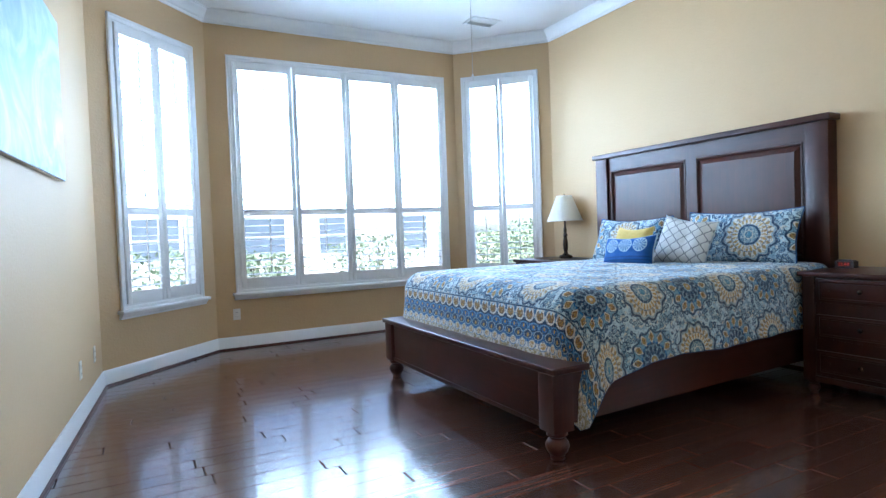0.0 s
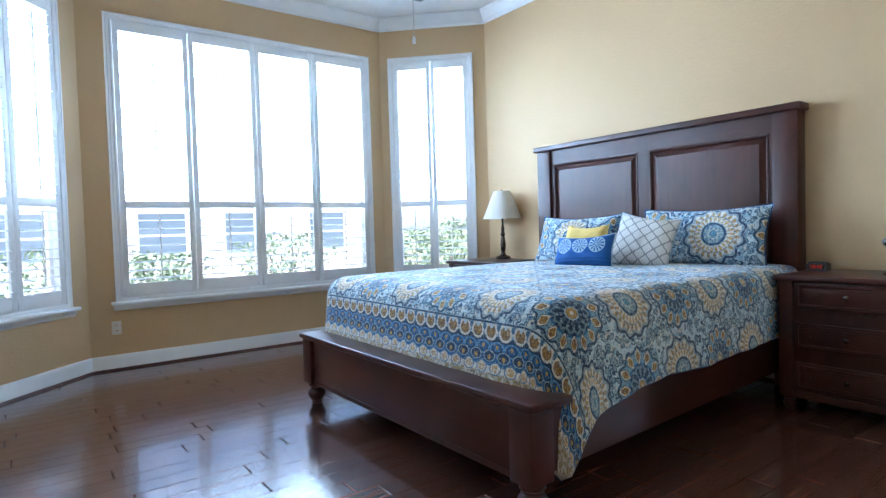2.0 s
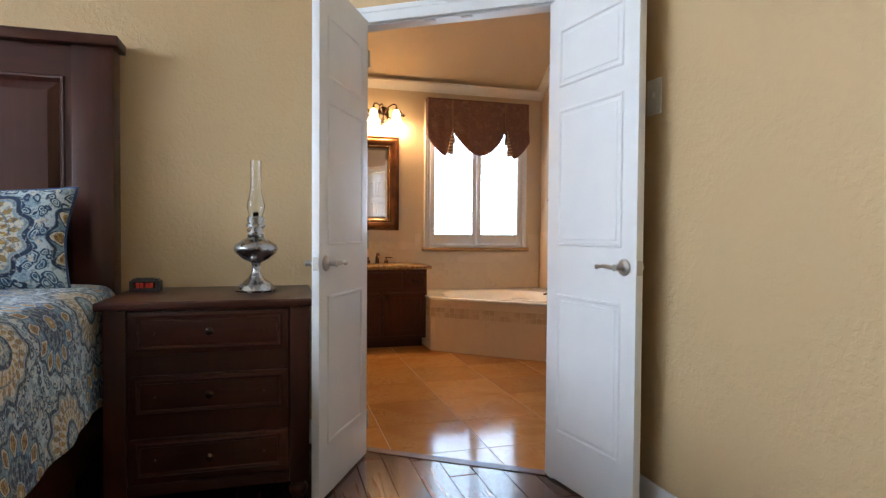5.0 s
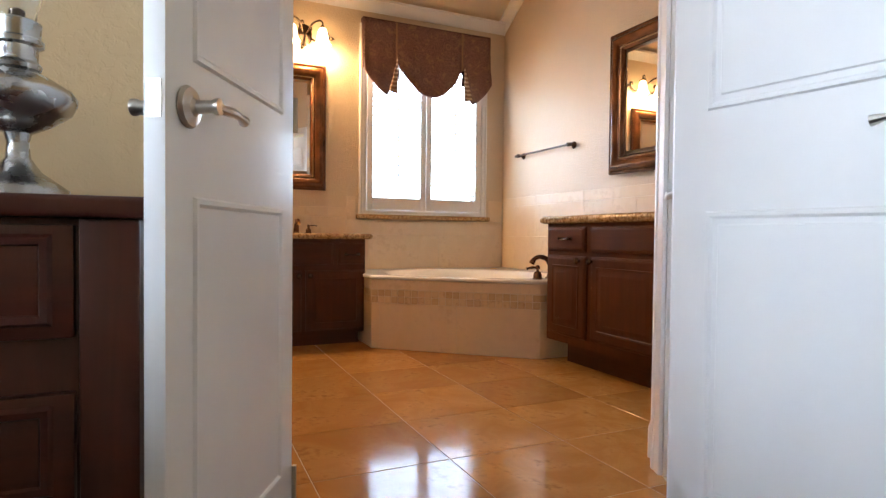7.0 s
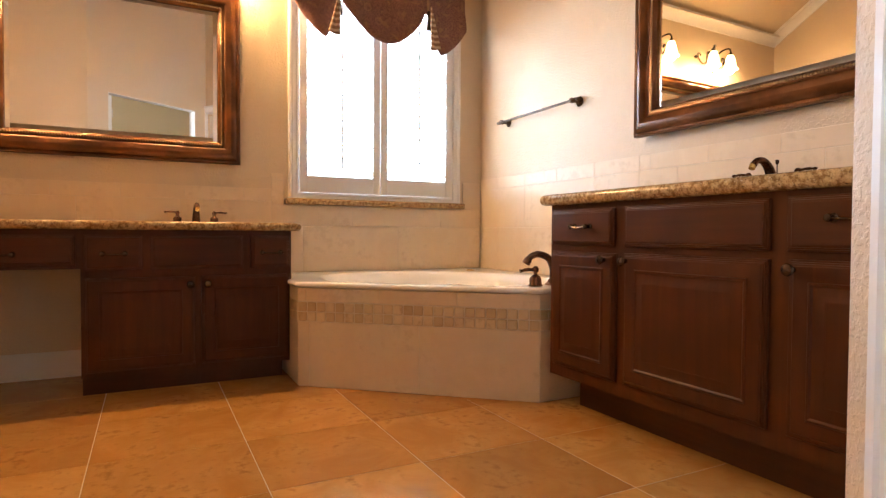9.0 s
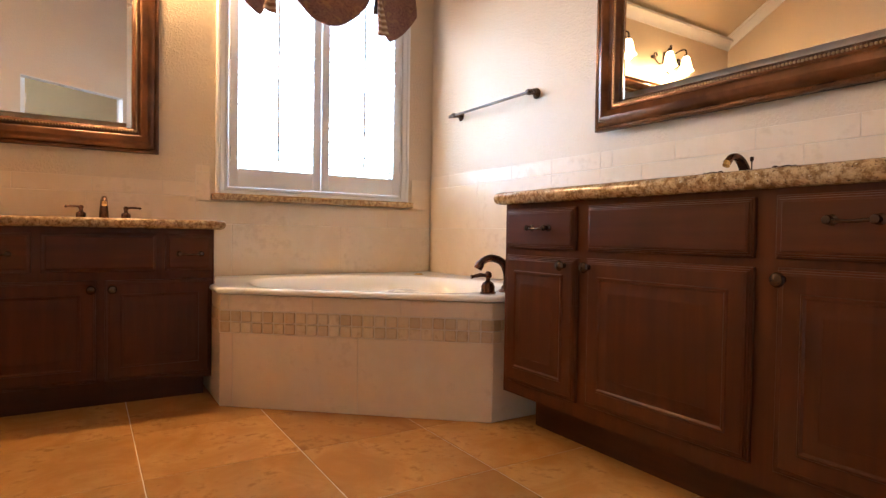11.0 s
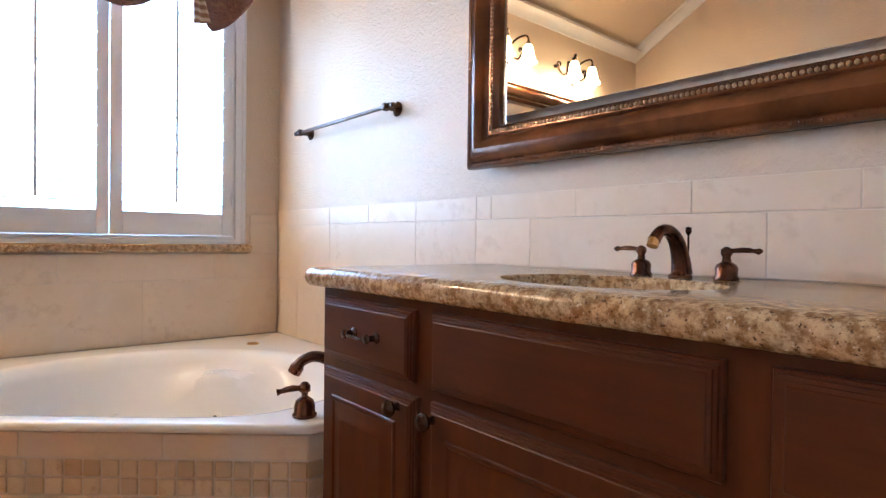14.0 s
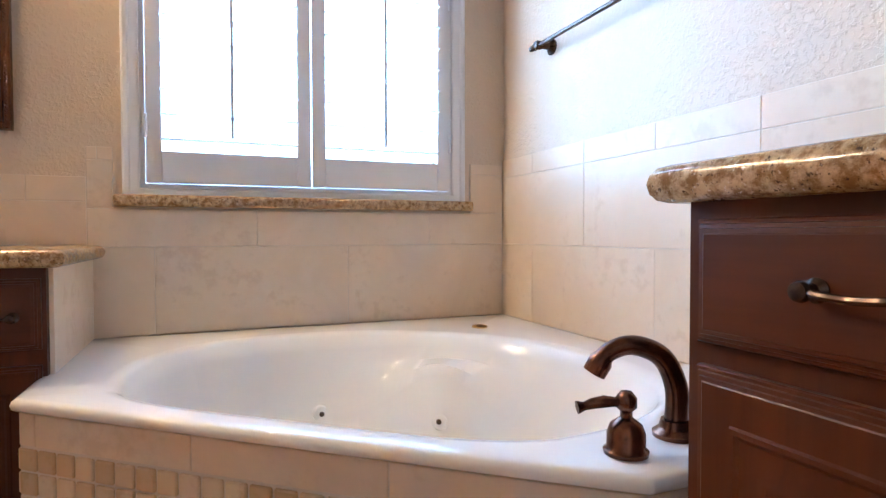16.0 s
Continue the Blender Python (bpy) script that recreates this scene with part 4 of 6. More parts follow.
def quilt_mesh():
    b = bmesh.new()
    uvl = b.loops.layers.uv.new("UVMap")
    line = []
    n_side, n_foot, n_c = 46, 44, 10
    for i in range(n_side):
        line.append(((5.20 + (QX + R - 5.20) * i / n_side, QY1), (0, 1)))
    for i in range(n_c):
        a = math.pi / 2 + i / n_c * math.pi / 2
        line.append(((QX + R + R * math.cos(a), QY1 - R + R * math.sin(a)), (math.cos(a), math.sin(a))))
    for i in range(n_foot):
        line.append(((QX, QY1 - R + (QY0 + R - QY1 + R) * i / n_foot), (-1, 0)))
    for i in range(n_c):
        a = math.pi + i / n_c * math.pi / 2
        line.append(((QX + R + R * math.cos(a), QY0 + R + R * math.sin(a)), (math.cos(a), math.sin(a))))
    for i in range(n_side + 1):
        line.append(((QX + R + (5.20 - QX - R) * i / n_side, QY0), (0, -1)))
    rows = []
    edge = 0.15
    cy = (QY0 + QY1) / 2
    for k, (p, n) in enumerate(line):
        col = []
        # how far the cloth hangs: to the ledge at the foot, over the rail at the sides, a long tip at the corner
        tip = math.exp(-((p[0] - 2.58) / 0.066) ** 2) if n[1] < -0.5 else 0.0
        if n[0] < -0.7 and n[1] > -0.5:
            drop = 0.32
        elif n[1] < -0.2:
            drop = 0.312 + 0.008 * math.sin(p[0] * 5.0 + 1.0) * (n[1] < -0.9) + 0.30 * tip + 0.05 * math.exp(-((p[0] - 2.75) / 0.2) ** 2)
        else:
            drop = 0.38
        side_in = 0.10 * max(0.0, (p[0] - 2.7) / 2.5) if n[1] < -0.9 else 0.0
        for j in range(14):
            f = j / 13
            d = drop * (1 - f)
            wav = (0.014 * math.sin(k * 0.55) + 0.008 * math.sin(k * 1.27 + 1)) * (d / 0.4) if n[1] else 0.006 * math.sin(k * 0.8) * (d / 0.4)
            out = 0.015 + 0.055 * (d / 0.4) ** 1.2 * (1.0 if abs(n[1]) > 0.3 else 1.2) + wav - (0.16 * tip * max(0, d - 0.40) if tip else 0)
            x, y = p[0] + n[0] * out, p[1] + n[1] * out + (side_in if n[1] < -0.9 else 0)
            z = TOPZ - edge - d
            col.append(((x, y, z), (p[0] - QX + n[0] * (d + 0.09), p[1] + n[1] * (d + 0.09))))
        for j in range(1, 7):
            a = j / 6 * math.pi / 2
            ins = edge * (1 - math.cos(a)) * 1.05
            x, y = p[0] - n[0] * (ins - 0.012), p[1] - n[1] * (ins - 0.012) + side_in * (1 - j / 6)
            z = TOPZ - edge + edge * math.sin(a)
            col.append(((x, y, z), (p[0] - QX + n[0] * (0.09 - 0.2355 * j / 6), p[1] + n[1] * (0.09 - 0.2355 * j / 6))))
        px, py = col[-1][0][0], col[-1][0][1]
        qx, qy = min(max(px, 3.75), 5.20), cy
        for j in range(1, 20):
            f = j / 19
            x, y = px + (qx - px) * f, py + (qy - py) * f
            rise = math.tanh(max(0, x - QX) / 0.4) * math.tanh(max(0, y - QY0) / 0.4) * math.tanh(max(0, QY1 - y) / 0.4)
            z = TOPZ + 0.012 * noise.noise((x * 3.0, y * 3.0, 0.3)) * min(1, f * 4) + 0.004 * noise.noise((x * 14, y * 14, 1.0)) * min(1, f * 4) + 0.014 * max(0, rise)
            col.append(((x, y, z), (x - QX, y)))
        rows.append(col)
    vs = [[b.verts.new(c[0]) for c in col] for col in rows]
    for i in range(len(rows) - 1):
        for j in range(len(rows[0]) - 1):
            quad = [(i, j), (i + 1, j), (i + 1, j + 1), (i, j + 1)]
            try:
                f = b.faces.new([vs[p][q] for p, q in quad])
            except ValueError:
                continue
            for lp, (p, q) in zip(f.loops, quad):
                lp[uvl].uv = rows[p][q][1]
    me = bpy.data.meshes.new("quilt")
    bmesh.ops.recalc_face_normals(b, faces=b.faces)
    b.to_mesh(me)
    b.free()
    me.materials.append(QUILT)
    for p in me.polygons:
        p.use_smooth = True
    return me, [col[0][0] for col in rows]


spread_mesh, hem_line = quilt_mesh()
quilt_thing = thing("quilt", Matrix(), "blue and gold medallion quilt spread over the bed", "quilt")
q = new("spread", spread_mesh)
q.parent = quilt_thing
part("binding", tube(hem_line, 0.007, 6), NAVY_BACK, quilt_thing, "navy hem binding")
thick = q.modifiers.new("thickness", "SOLIDIFY")
thick.thickness, thick.offset = 0.010, 1.0


def pillow(name, m, w, h, t, mat, label, uv0=(0, 0), piping=None, sag=0.0, back=None, seed=0):
    """A stuffed cushion standing in the xz plane, its face to -y, with a seam round it."""
    N = 26
    b = bmesh.new()
    uvl = b.loops.layers.uv.new("UVMap")
    grid = {}
    for side in (-1, 1):
        for i in range(N + 1):
            for j in range(N + 1):
                if side == 1 and (i in (0, N) or j in (0, N)):
                    grid[side, i, j] = grid[-1, i, j]
                    continue
                a, c = 2 * i / N - 1, 2 * j / N - 1
                puff = ((1 - a ** 4) * (1 - c ** 4)) ** 0.62
                pin = 1 - 0.07 * (1 - abs(a) ** 1.5) * abs(c) ** 6
                pinx = 1 - 0.07 * (1 - abs(c) ** 1.5) * abs(a) ** 6
                x, z = a * w / 2 * pinx, c * h / 2 * pin
                wr = 0.012 * noise.noise((a * 2.5 + seed, c * 2.5, side * 2.0)) + 0.006 * noise.noise((a * 7, c * 7 + seed, side))
                grid[side, i, j] = b.verts.new((x, side * (t / 2) * puff + wr * puff, z - sag * (1 - a * a) * (c > 0) * c))
    for side in (-1, 1):
        for i in range(N):
            for j in range(N):
                ks = [(i, j), (i + 1, j), (i + 1, j + 1), (i, j + 1)]
                f = b.faces.new([grid[side, p, q2] for p, q2 in ks])
                f.material_index = 1 if side == 1 and back else 0
                for lp, (p, q2) in zip(f.loops, ks):
                    lp[uvl].uv = (uv0[1] + (q2 / N - 0.5) * h * 0.78, uv0[0] + (p / N - 0.5) * w * 0.78) if uv0 != (0, 0) else ((p / N - 0.5) * w, (q2 / N - 0.5) * h)
    rim = [grid[-1, i, 0].co.copy() for i in range(N)] + [grid[-1, N, j].co.copy() for j in range(N)] + [grid[-1, N - i, N].co.copy() for i in range(N)] + [grid[-1, 0, N - j].co.copy() for j in range(N + 1)]
    top = thing(name, m, label, "pillow")
    bmesh.ops.recalc_face_normals(b, faces=b.faces)
    me = bpy.data.meshes.new("cover")
    b.to_mesh(me)
    b.free()
    me.materials.append(mat)
    me.materials.append(back or mat)
    for p in me.polygons:
        p.use_smooth = True
    new("cover", me).parent = top
    if piping:
        part("piping", tube(rim, 0.006, 6), piping, top)
    return top


M2 = 0.42 * 10.31
pillow("bed_pillow", pose(5.02, 3.72, 1.165, -16, 0, -86), 1.04, 0.50, 0.20, QUILT, "quilted sham with a large medallion leaning on the headboard", (0.42 * 7.92, M2), NAVY_BACK, 0.02, NAVY_BACK, 1)
pillow("bed_pillow", pose(5.03, 5.00, 1.150, -20, 0, -92), 1.04, 0.50, 0.20, QUILT, "quilted sham leaning on the far half of the headboard", (0.42 * 9.19, M2 + 0.42), NAVY_BACK, 0.03, NAVY_BACK, 5)
pillow("throw_pillow", pose(4.66, 4.00, 1.140, -24, 8, -80), 0.50, 0.46, 0.17, TRELLIS, "white square cushion with a grey trellis pattern", (0, 0), PIPING, 0.02, None, 2)
pillow("throw_pillow", pose(4.56, 4.52, 1.125, -20, 0, -92), 0.46, 0.36, 0.14, YELLOW, "yellow cushion standing behind the blue one", (0, 0), None, 0.03, None, 3)
pillow("throw_pillow", pose(4.33, 4.34, 1.068, -20, -3, -84), 0.56, 0.29, 0.14, WHEELS, "small blue cushion with three pale wheel motifs", (0, 0), PIPING, 0.02, None, 4)


# ---- nightstands, lamps, clock ----
def nightstand(m, label):
    n = thing("nightstand", m, label, "nightstand", "nightstands beside the bed")
    # local: x from the front (0) to the wall (0.68), y across (0..0.88)
    W, D, H = 0.88, 0.66, 0.915
    part("body", one_box(0.025, D, 0.03, W - 0.03, 0.10, H - 0.035, bev=0.004), CHERRY_Z, n)
    part("tabletop", one_box(-0.02, D + 0.02, 0.0, W, H - 0.035, H, bev=0.010, seg=3), CHERRY_Y, n)
    for y in (0.03, W - 0.115):
        part("corner_post", one_box(0.0, 0.03, y, y + 0.085, 0.10, H - 0.035, bev=0.005), CHERRY_Z, n)
    part("apron", one_box(0.006, 0.03, 0.115, W - 0.115, 0.10, 0.145, bev=0.003), CHERRY_Y, n)
    for z in (0.265, 0.530, 0.796):
        d = part("drawer", one_box(0.004, 0.03, 0.122, W - 0.122, z - 0.105, z + 0.073, bev=0.004), CHERRY_Y, n, "drawer with a raised panel")
        b = bmesh.new()
        raised_panel(b, 0.150, W - 0.150, z - 0.085, z + 0.058, 0.004, 0.014)
        part("panel", b, CHERRY_Y, d, "", 20)
        part("knob", lathe([(0, 0), (0.007, 0), (0.007, 0.012), (0.016, 0.018), (0.017, 0.026), (0.010, 0.031), (0, 0.032)], 16, pose(-0.018, W / 2, z - 0.005, 0, -90, 0)), DARK_BRONZE, d, "dark metal knob")
    for x in (0.06, D - 0.06):
        for y in (0.075, W - 0.075):
            f = part("foot", turned_foot(0.10, 0.042), CHERRY_Z, n)
            f.matrix_local = pose(x, y, 0)
    return n


near = nightstand(pose(4.705, 2.15, 0), "dark cherry three-drawer nightstand beside the open door")
copy_thing(near, pose(4.705, 5.83, 0))["label"] = "dark cherry three-drawer nightstand by the bay window"

lamp = thing("table_lamp", pose(5.22, 6.28, 0.916), "dark turned table lamp with a pleated ivory shade", "lamp")
part("base", lathe([(0, 0), (0.085, 0), (0.088, 0.012), (0.080, 0.028), (0.050, 0.040), (0.030, 0.055), (0.022, 0.08), (0.030, 0.11), (0.034, 0.17), (0.026, 0.24), (0.018, 0.27), (0.030, 0.285), (0.030, 0.300), (0.018, 0.315), (0.022, 0.36), (0.012, 0.40), (0.012, 0.50), (0, 0.50)], 28, squash=1.0), DARK_BRONZE, lamp, "turned dark bronze column", 50)
b = bmesh.new()
rings = []
for r, z in ((0.228, 0.475), (0.222, 0.482), (0.096, 0.795), (0.094, 0.80), (0.090, 0.795), (0.218, 0.484), (0.224, 0.475)):
    rings.append([b.verts.new(((r + 0.003 * (k % 2)) * math.cos(k * math.tau / 96), (r + 0.003 * (k % 2)) * math.sin(k * math.tau / 96), z)) for k in range(96)])
for p, q2 in zip(rings, rings[1:]):
    for k in range(96):
        b.faces.new((p[k], p[(k + 1) % 96], q2[(k + 1) % 96], q2[k]))
part("shade", b, SHADE, lamp, "pleated ivory fabric shade", 20)
part("harp", tube(curve_points([(0, 0.0, 0.49), (0.05, 0, 0.58), (0.05, 0, 0.70), (0, 0, 0.79), (-0.05, 0, 0.70), (-0.05, 0, 0.58), (0, 0, 0.49)]), 0.003, 6), BRASS, lamp)
part("finial", lathe([(0, 0.79), (0.008, 0.79), (0.010, 0.80), (0.005, 0.806), (0.009, 0.815), (0, 0.824)], 12), DARK_BRONZE, lamp)

oil = thing("oil_lamp", pose(5.07, 2.42, 0.916), "polished metal oil lamp with a clear glass chimney", "lamp")
part("pedestal", lathe([(0, 0), (0.096, 0), (0.098, 0.008), (0.090, 0.016), (0.088, 0.026), (0.070, 0.040), (0.040, 0.062), (0.022, 0.090), (0.019, 0.120), (0.024, 0.140), (0, 0.140)], 36), PEWTER, oil, "stepped metal pedestal", 50)
part("font", lathe([(0, 0.138), (0.026, 0.140), (0.060, 0.158), (0.094, 0.185), (0.103, 0.205), (0.104, 0.215), (0.094, 0.230), (0.060, 0.252), (0.040, 0.262), (0.036, 0.270), (0, 0.270)], 36), PEWTER, oil, "round metal oil reservoir", 50)
part("burner", lathe([(0, 0.268), (0.040, 0.268), (0.042, 0.276), (0.036, 0.284), (0.036, 0.312), (0.046, 0.316), (0.046, 0.326), (0.040, 0.330), (0.042, 0.362), (0.034, 0.366), (0, 0.366)], 28), PEWTER, oil, "burner collar")
part("wick_knob", lathe([(0, 0), (0.010, 0), (0.010, 0.005), (0, 0.005)], 12, pose(-0.04, 0.03, 0.30, 0, -90, 0)), PEWTER, oil)
part("wick_tube", lathe([(0.014, 0.360), (0.014, 0.385), (0.006, 0.390), (0, 0.390)], 12), DARK_BRONZE, oil)
part("chimney", lathe([(0.032, 0.345), (0.034, 0.38), (0.042, 0.405), (0.043, 0.425), (0.034, 0.46), (0.027, 0.50), (0.025, 0.56), (0.026, 0.640), (0.0235, 0.640), (0.0225, 0.56), (0.0245, 0.50), (0.0315, 0.46), (0.040, 0.425), (0.039, 0.405), (0.031, 0.38), (0.029, 0.345)], 32), GLASS, oil, "tall clear glass chimney", 60)

LED = bpy.data.materials.new("red_display")
LED.use_nodes = True
LED.node_tree.nodes["Principled BSDF"].inputs["Emission Color"].default_value = (1.0, 0.05, 0.02, 1)
LED.node_tree.nodes["Principled BSDF"].inputs["Emission Strength"].default_value = 0.12
LED.node_tree.nodes["Principled BSDF"].inputs["Base Color"].default_value = (0.3, 0.01, 0.01, 1)
clock = thing("alarm_clock", pose(5.19, 2.935, 0.916, 0, 0, -90) @ Matrix.Scale(0.84, 4), "small black alarm clock with a red display", "clock")
part("case", prism([(-0.08, -0.045), (0.08, -0.045), (0.078, 0.045), (-0.078, 0.045)], 0.0, 0.072, bev=0.012), BLACK, clock)
part("display", one_box(-0.055, 0.055, -0.0475, -0.0455, 0.018, 0.052), material("dark_red_screen", lambda: (0.03, 0.004, 0.004), 0.15), clock)
for i, x in enumerate((-0.036, -0.014, 0.014, 0.036)):
    b = bmesh.new()
    for dx, dz, hz in ((-0.006, 0.040, 1), (0.006, 0.040, 1), (-0.006, 0.028, 1), (0.006, 0.028, 1), (0, 0.046, 0), (0, 0.034, 0), (0, 0.023, 0)):
        if hz:
            box(b, x + dx - 0.0012, x + dx + 0.0012, -0.0485, -0.0477, dz - 0.004, dz + 0.004)
        else:
            box(b, x + dx - 0.0045, x + dx + 0.0045, -0.0485, -0.0477, dz - 0.0012, dz + 0.0012)
    part("digit", b, LED, clock)
part("snooze_bar", one_box(-0.05, 0.05, -0.03, 0.0, 0.071, 0.077, bev=0.002), BLACK, clock)


# ---- plates, vent, chain, picture ----
def outlet(m, label):
    o = thing("wall_outlet", m, label, "outlet", "wall outlets")
    part("plate", one_box(-0.042, 0.042, -0.007, 0.0, -0.066, 0.066, bev=0.003), PLASTIC, o)
    for z in (-0.027, 0.027):
        s = part("socket", lathe([(0, 0), (0.019, 0), (0.019, 0.003), (0, 0.003)], 16, pose(0, -0.007, z, 90)), PLASTIC, o)
        for x in (-0.007, 0.007):
            part("slot", one_box(x - 0.0016, x + 0.0016, -0.0105, -0.0098, z - 0.006, z + 0.006), BLACK, s)


inward = lambda p0, p1, s, z: along(p0, p1) @ pose(s, 0.0, z, 0, 0, 180)
outlet(inward(ROOM[6], ROOM[7], 4.44 - 1.345, 0.415), "white wall outlet under the bay window")
for s in (0.43, 1.09):
    outlet(inward(ROOM[8], ROOM[0], s, 0.385), "white wall outlet low on the picture wall")
sw = thing("light_switch", inward(ROOM[2], ROOM[3], 2.815, 1.79), "ivory light switch plate beside the doorway", "switch")
part("plate", one_box(-0.045, 0.045, -0.008, 0.0, -0.075, 0.075, bev=0.003), PLASTIC, sw)
part("toggle", one_box(-0.008, 0.008, -0.018, -0.008, -0.006, 0.016, bev=0.002), PLASTIC, sw)
outlet(inward(ROOM[3], ROOM[4], 1.53, 0.36), "white wall outlet behind the open door")

vent = thing("ceiling_vent", pose(4.365, 6.76, CEIL, 180, 0, 0), "white ceiling air vent with slanted blades", "vent")
f = picture_frame(0.42, 0.27, [(0, 0), (0, 0.008), (0.012, 0.014), (0.030, 0.012), (0.034, 0.004), (0.034, 0)])
bmesh.ops.transform(f, matrix=pose(0, -0.135, 0, -90), verts=f.verts)
part("frame", f, WHITE, vent)
part("backing", one_box(-0.19, 0.19, -0.115, 0.115, 0.0005, 0.003), BLACK, vent)
me = mesh_of("blade", one_box(-0.178, 0.178, -0.012, 0.012, -0.001, 0.001), WHITE)
for i in range(9):
    ob = new("blade", me)
    ob.parent = vent
    ob.matrix_local = pose(0, -0.092 + i * 0.023, 0.010, 38 if i < 5 else -38, 0, 0)

chain = thing("pull_chain", pose(2.66, 4.27, CEIL), "thin metal ceiling pull chain with a small bob", "pull chain")
part("ceiling_plate", lathe([(0, 0), (0.03, 0), (0.028, -0.012), (0.010, -0.02), (0, -0.02)], 16), NICKEL, chain)
part("chain", tube([(0, 0, -0.015), (0, 0, -1.47)], 0.0022, 6), NICKEL, chain)
part("bob", lathe([(0, -1.52), (0.009, -1.515), (0.012, -1.495), (0.006, -1.47), (0, -1.465)], 12), WHITE, chain)

pic = thing("canvas_picture", inward(ROOM[8], ROOM[0], 2.225, 1.745), "large pale blue painted canvas on the wall", "picture")
part("canvas", one_box(-0.75, 0.75, -0.042, -0.002, 0, 1.05, bev=0.004), PAINTING, pic)
part("edge", one_box(-0.752, 0.752, -0.036, -0.001, -0.004, -0.0005), DARK_BRONZE, pic)


# ---- bathroom: vanities ----
def cabinet_front(parent, name, x0, x1, z0, z1, mat, panel, pull=None, knob=None, label=""):
    """A drawer or door face looking to -y at y = 0, 22 mm proud of its case."""
    g = bmesh.new()
    rings = []
    for ins, out in ((0, 0), (0, 0.009), (0.002, 0.012), (0.006, 0.012), (0.007, 0.0155), (0.012, 0.0165), (0.013, 0.0195), (0.018, 0.0205), (0.020, 0.022)):
        rings.append([g.verts.new((x, -out, z)) for x, z in ((x0 + ins, z0 + ins), (x1 - ins, z0 + ins), (x1 - ins, z1 - ins), (x0 + ins, z1 - ins))])
    for r0, r1 in zip(rings, rings[1:]):
        for i in range(4):
            g.faces.new((r0[i], r0[(i + 1) % 4], r1[(i + 1) % 4], r1[i]))
    g.faces.new(rings[0]), g.faces.new(rings[-1])
    d = part(name, g, mat, parent, label, 20)
    if panel:
        m = 0.062
        w, h = x1 - x0 - 2 * m, z1 - z0 - 2 * m
        b = picture_frame(w, h, [(0, 0.020), (0.004, 0.026), (0.010, 0.026), (0.016, 0.0225), (0.024, 0.0225), (0.052, 0.031), (0.058, 0.031), (0.058, 0.019), (0, 0.019)])
        bmesh.ops.transform(b, matrix=pose((x0 + x1) / 2, 0, z0 + m), verts=b.verts)
        part("panel_moulding", b, mat, d, "", 25)
        part("panel", one_box(x0 + m + 0.055, x1 - m - 0.055, -0.0305, -0.02, z0 + m + 0.055, z1 - m - 0.055), mat, d, "", 0)
    if pull:
        x, z = pull
        h = part("pull", tube(curve_points([(x - 0.052, -0.045, z), (x - 0.03, -0.052, z - 0.002), (x, -0.050, z - 0.004), (x + 0.03, -0.052, z - 0.002), (x + 0.052, -0.045, z)], 4), [0.0045] * 17, 8), DARK_BRONZE, d, "dark bronze bar pull")
        for s in (-0.05, 0.05):
            part("post", lathe([(0, 0), (0.013, 0), (0.014, 0.004), (0.008, 0.010), (0.007, 0.022), (0.012, 0.028), (0.010, 0.034), (0, 0.036)], 14, pose(x + s, -0.021, z, 90)), DARK_BRONZE, h)
    if knob:
        x, z = knob
        part("knob", lathe([(0, 0), (0.010, 0), (0.007, 0.008), (0.007, 0.016), (0.017, 0.020), (0.020, 0.027), (0.016, 0.034), (0.006, 0.037), (0, 0.037)], 18, pose(x, -0.022, z, 90)), DARK_BRONZE, d, "dark bronze knob")
    return d


def counter_slab(name, x0, x1, y0, y1, z0, z1, hole, label):
    """A stone slab with a rounded edge and an oval cut-out for the sink: hole is (x, y, half length along x, along y)."""
    hx, hy, ha, hb = hole
    corners = [(x0, y0), (x1, y0), (x1, y1), (x0, y1)]
    angs = sorted([i * math.tau / 96 for i in range(96)] + [math.atan2(y - hy, x - hx) % math.tau for x, y in corners])
    b = bmesh.new()
    cols = []
    for a in angs:
        dx, dy = math.cos(a), math.sin(a)
        e = min((x1 - hx) / dx if dx > 1e-9 else (x0 - hx) / dx if dx < -1e-9 else 9, (y1 - hy) / dy if dy > 1e-9 else (y0 - hy) / dy if dy < -1e-9 else 9)
        r = 1 / math.sqrt((dx / ha) ** 2 + (dy / hb) ** 2)
        px, py = hx + e * dx, hy + e * dy
        col = [(hx + r * dx, hy + r * dy, z0), (hx + r * dx, hy + r * dy, z1 - 0.006), (hx + (r + 0.006) * dx, hy + (r + 0.006) * dy, z1)]
        for ins, z in ((0.022, z1), (0.010, z1 - 0.004), (0.003, z1 - 0.013), (0.0, (z0 + z1) / 2), (0.003, z0 + 0.013), (0.010, z0 + 0.004), (0.022, z0)):
            col.append((min(max(px, x0 + ins), x1 - ins), min(max(py, y0 + ins), y1 - ins), z))
        cols.append([b.verts.new(p) for p in col])
    n = len(cols[0])
    for i in range(len(cols)):
        p, q3 = cols[i], cols[(i + 1) % len(cols)]
        for j in range(n):
            k = (j + 1) % n
            b.faces.new((p[j], q3[j], q3[k], p[k]))
    return tagged(part(name, b, GRANITE, None, "", 40), label, "countertop")


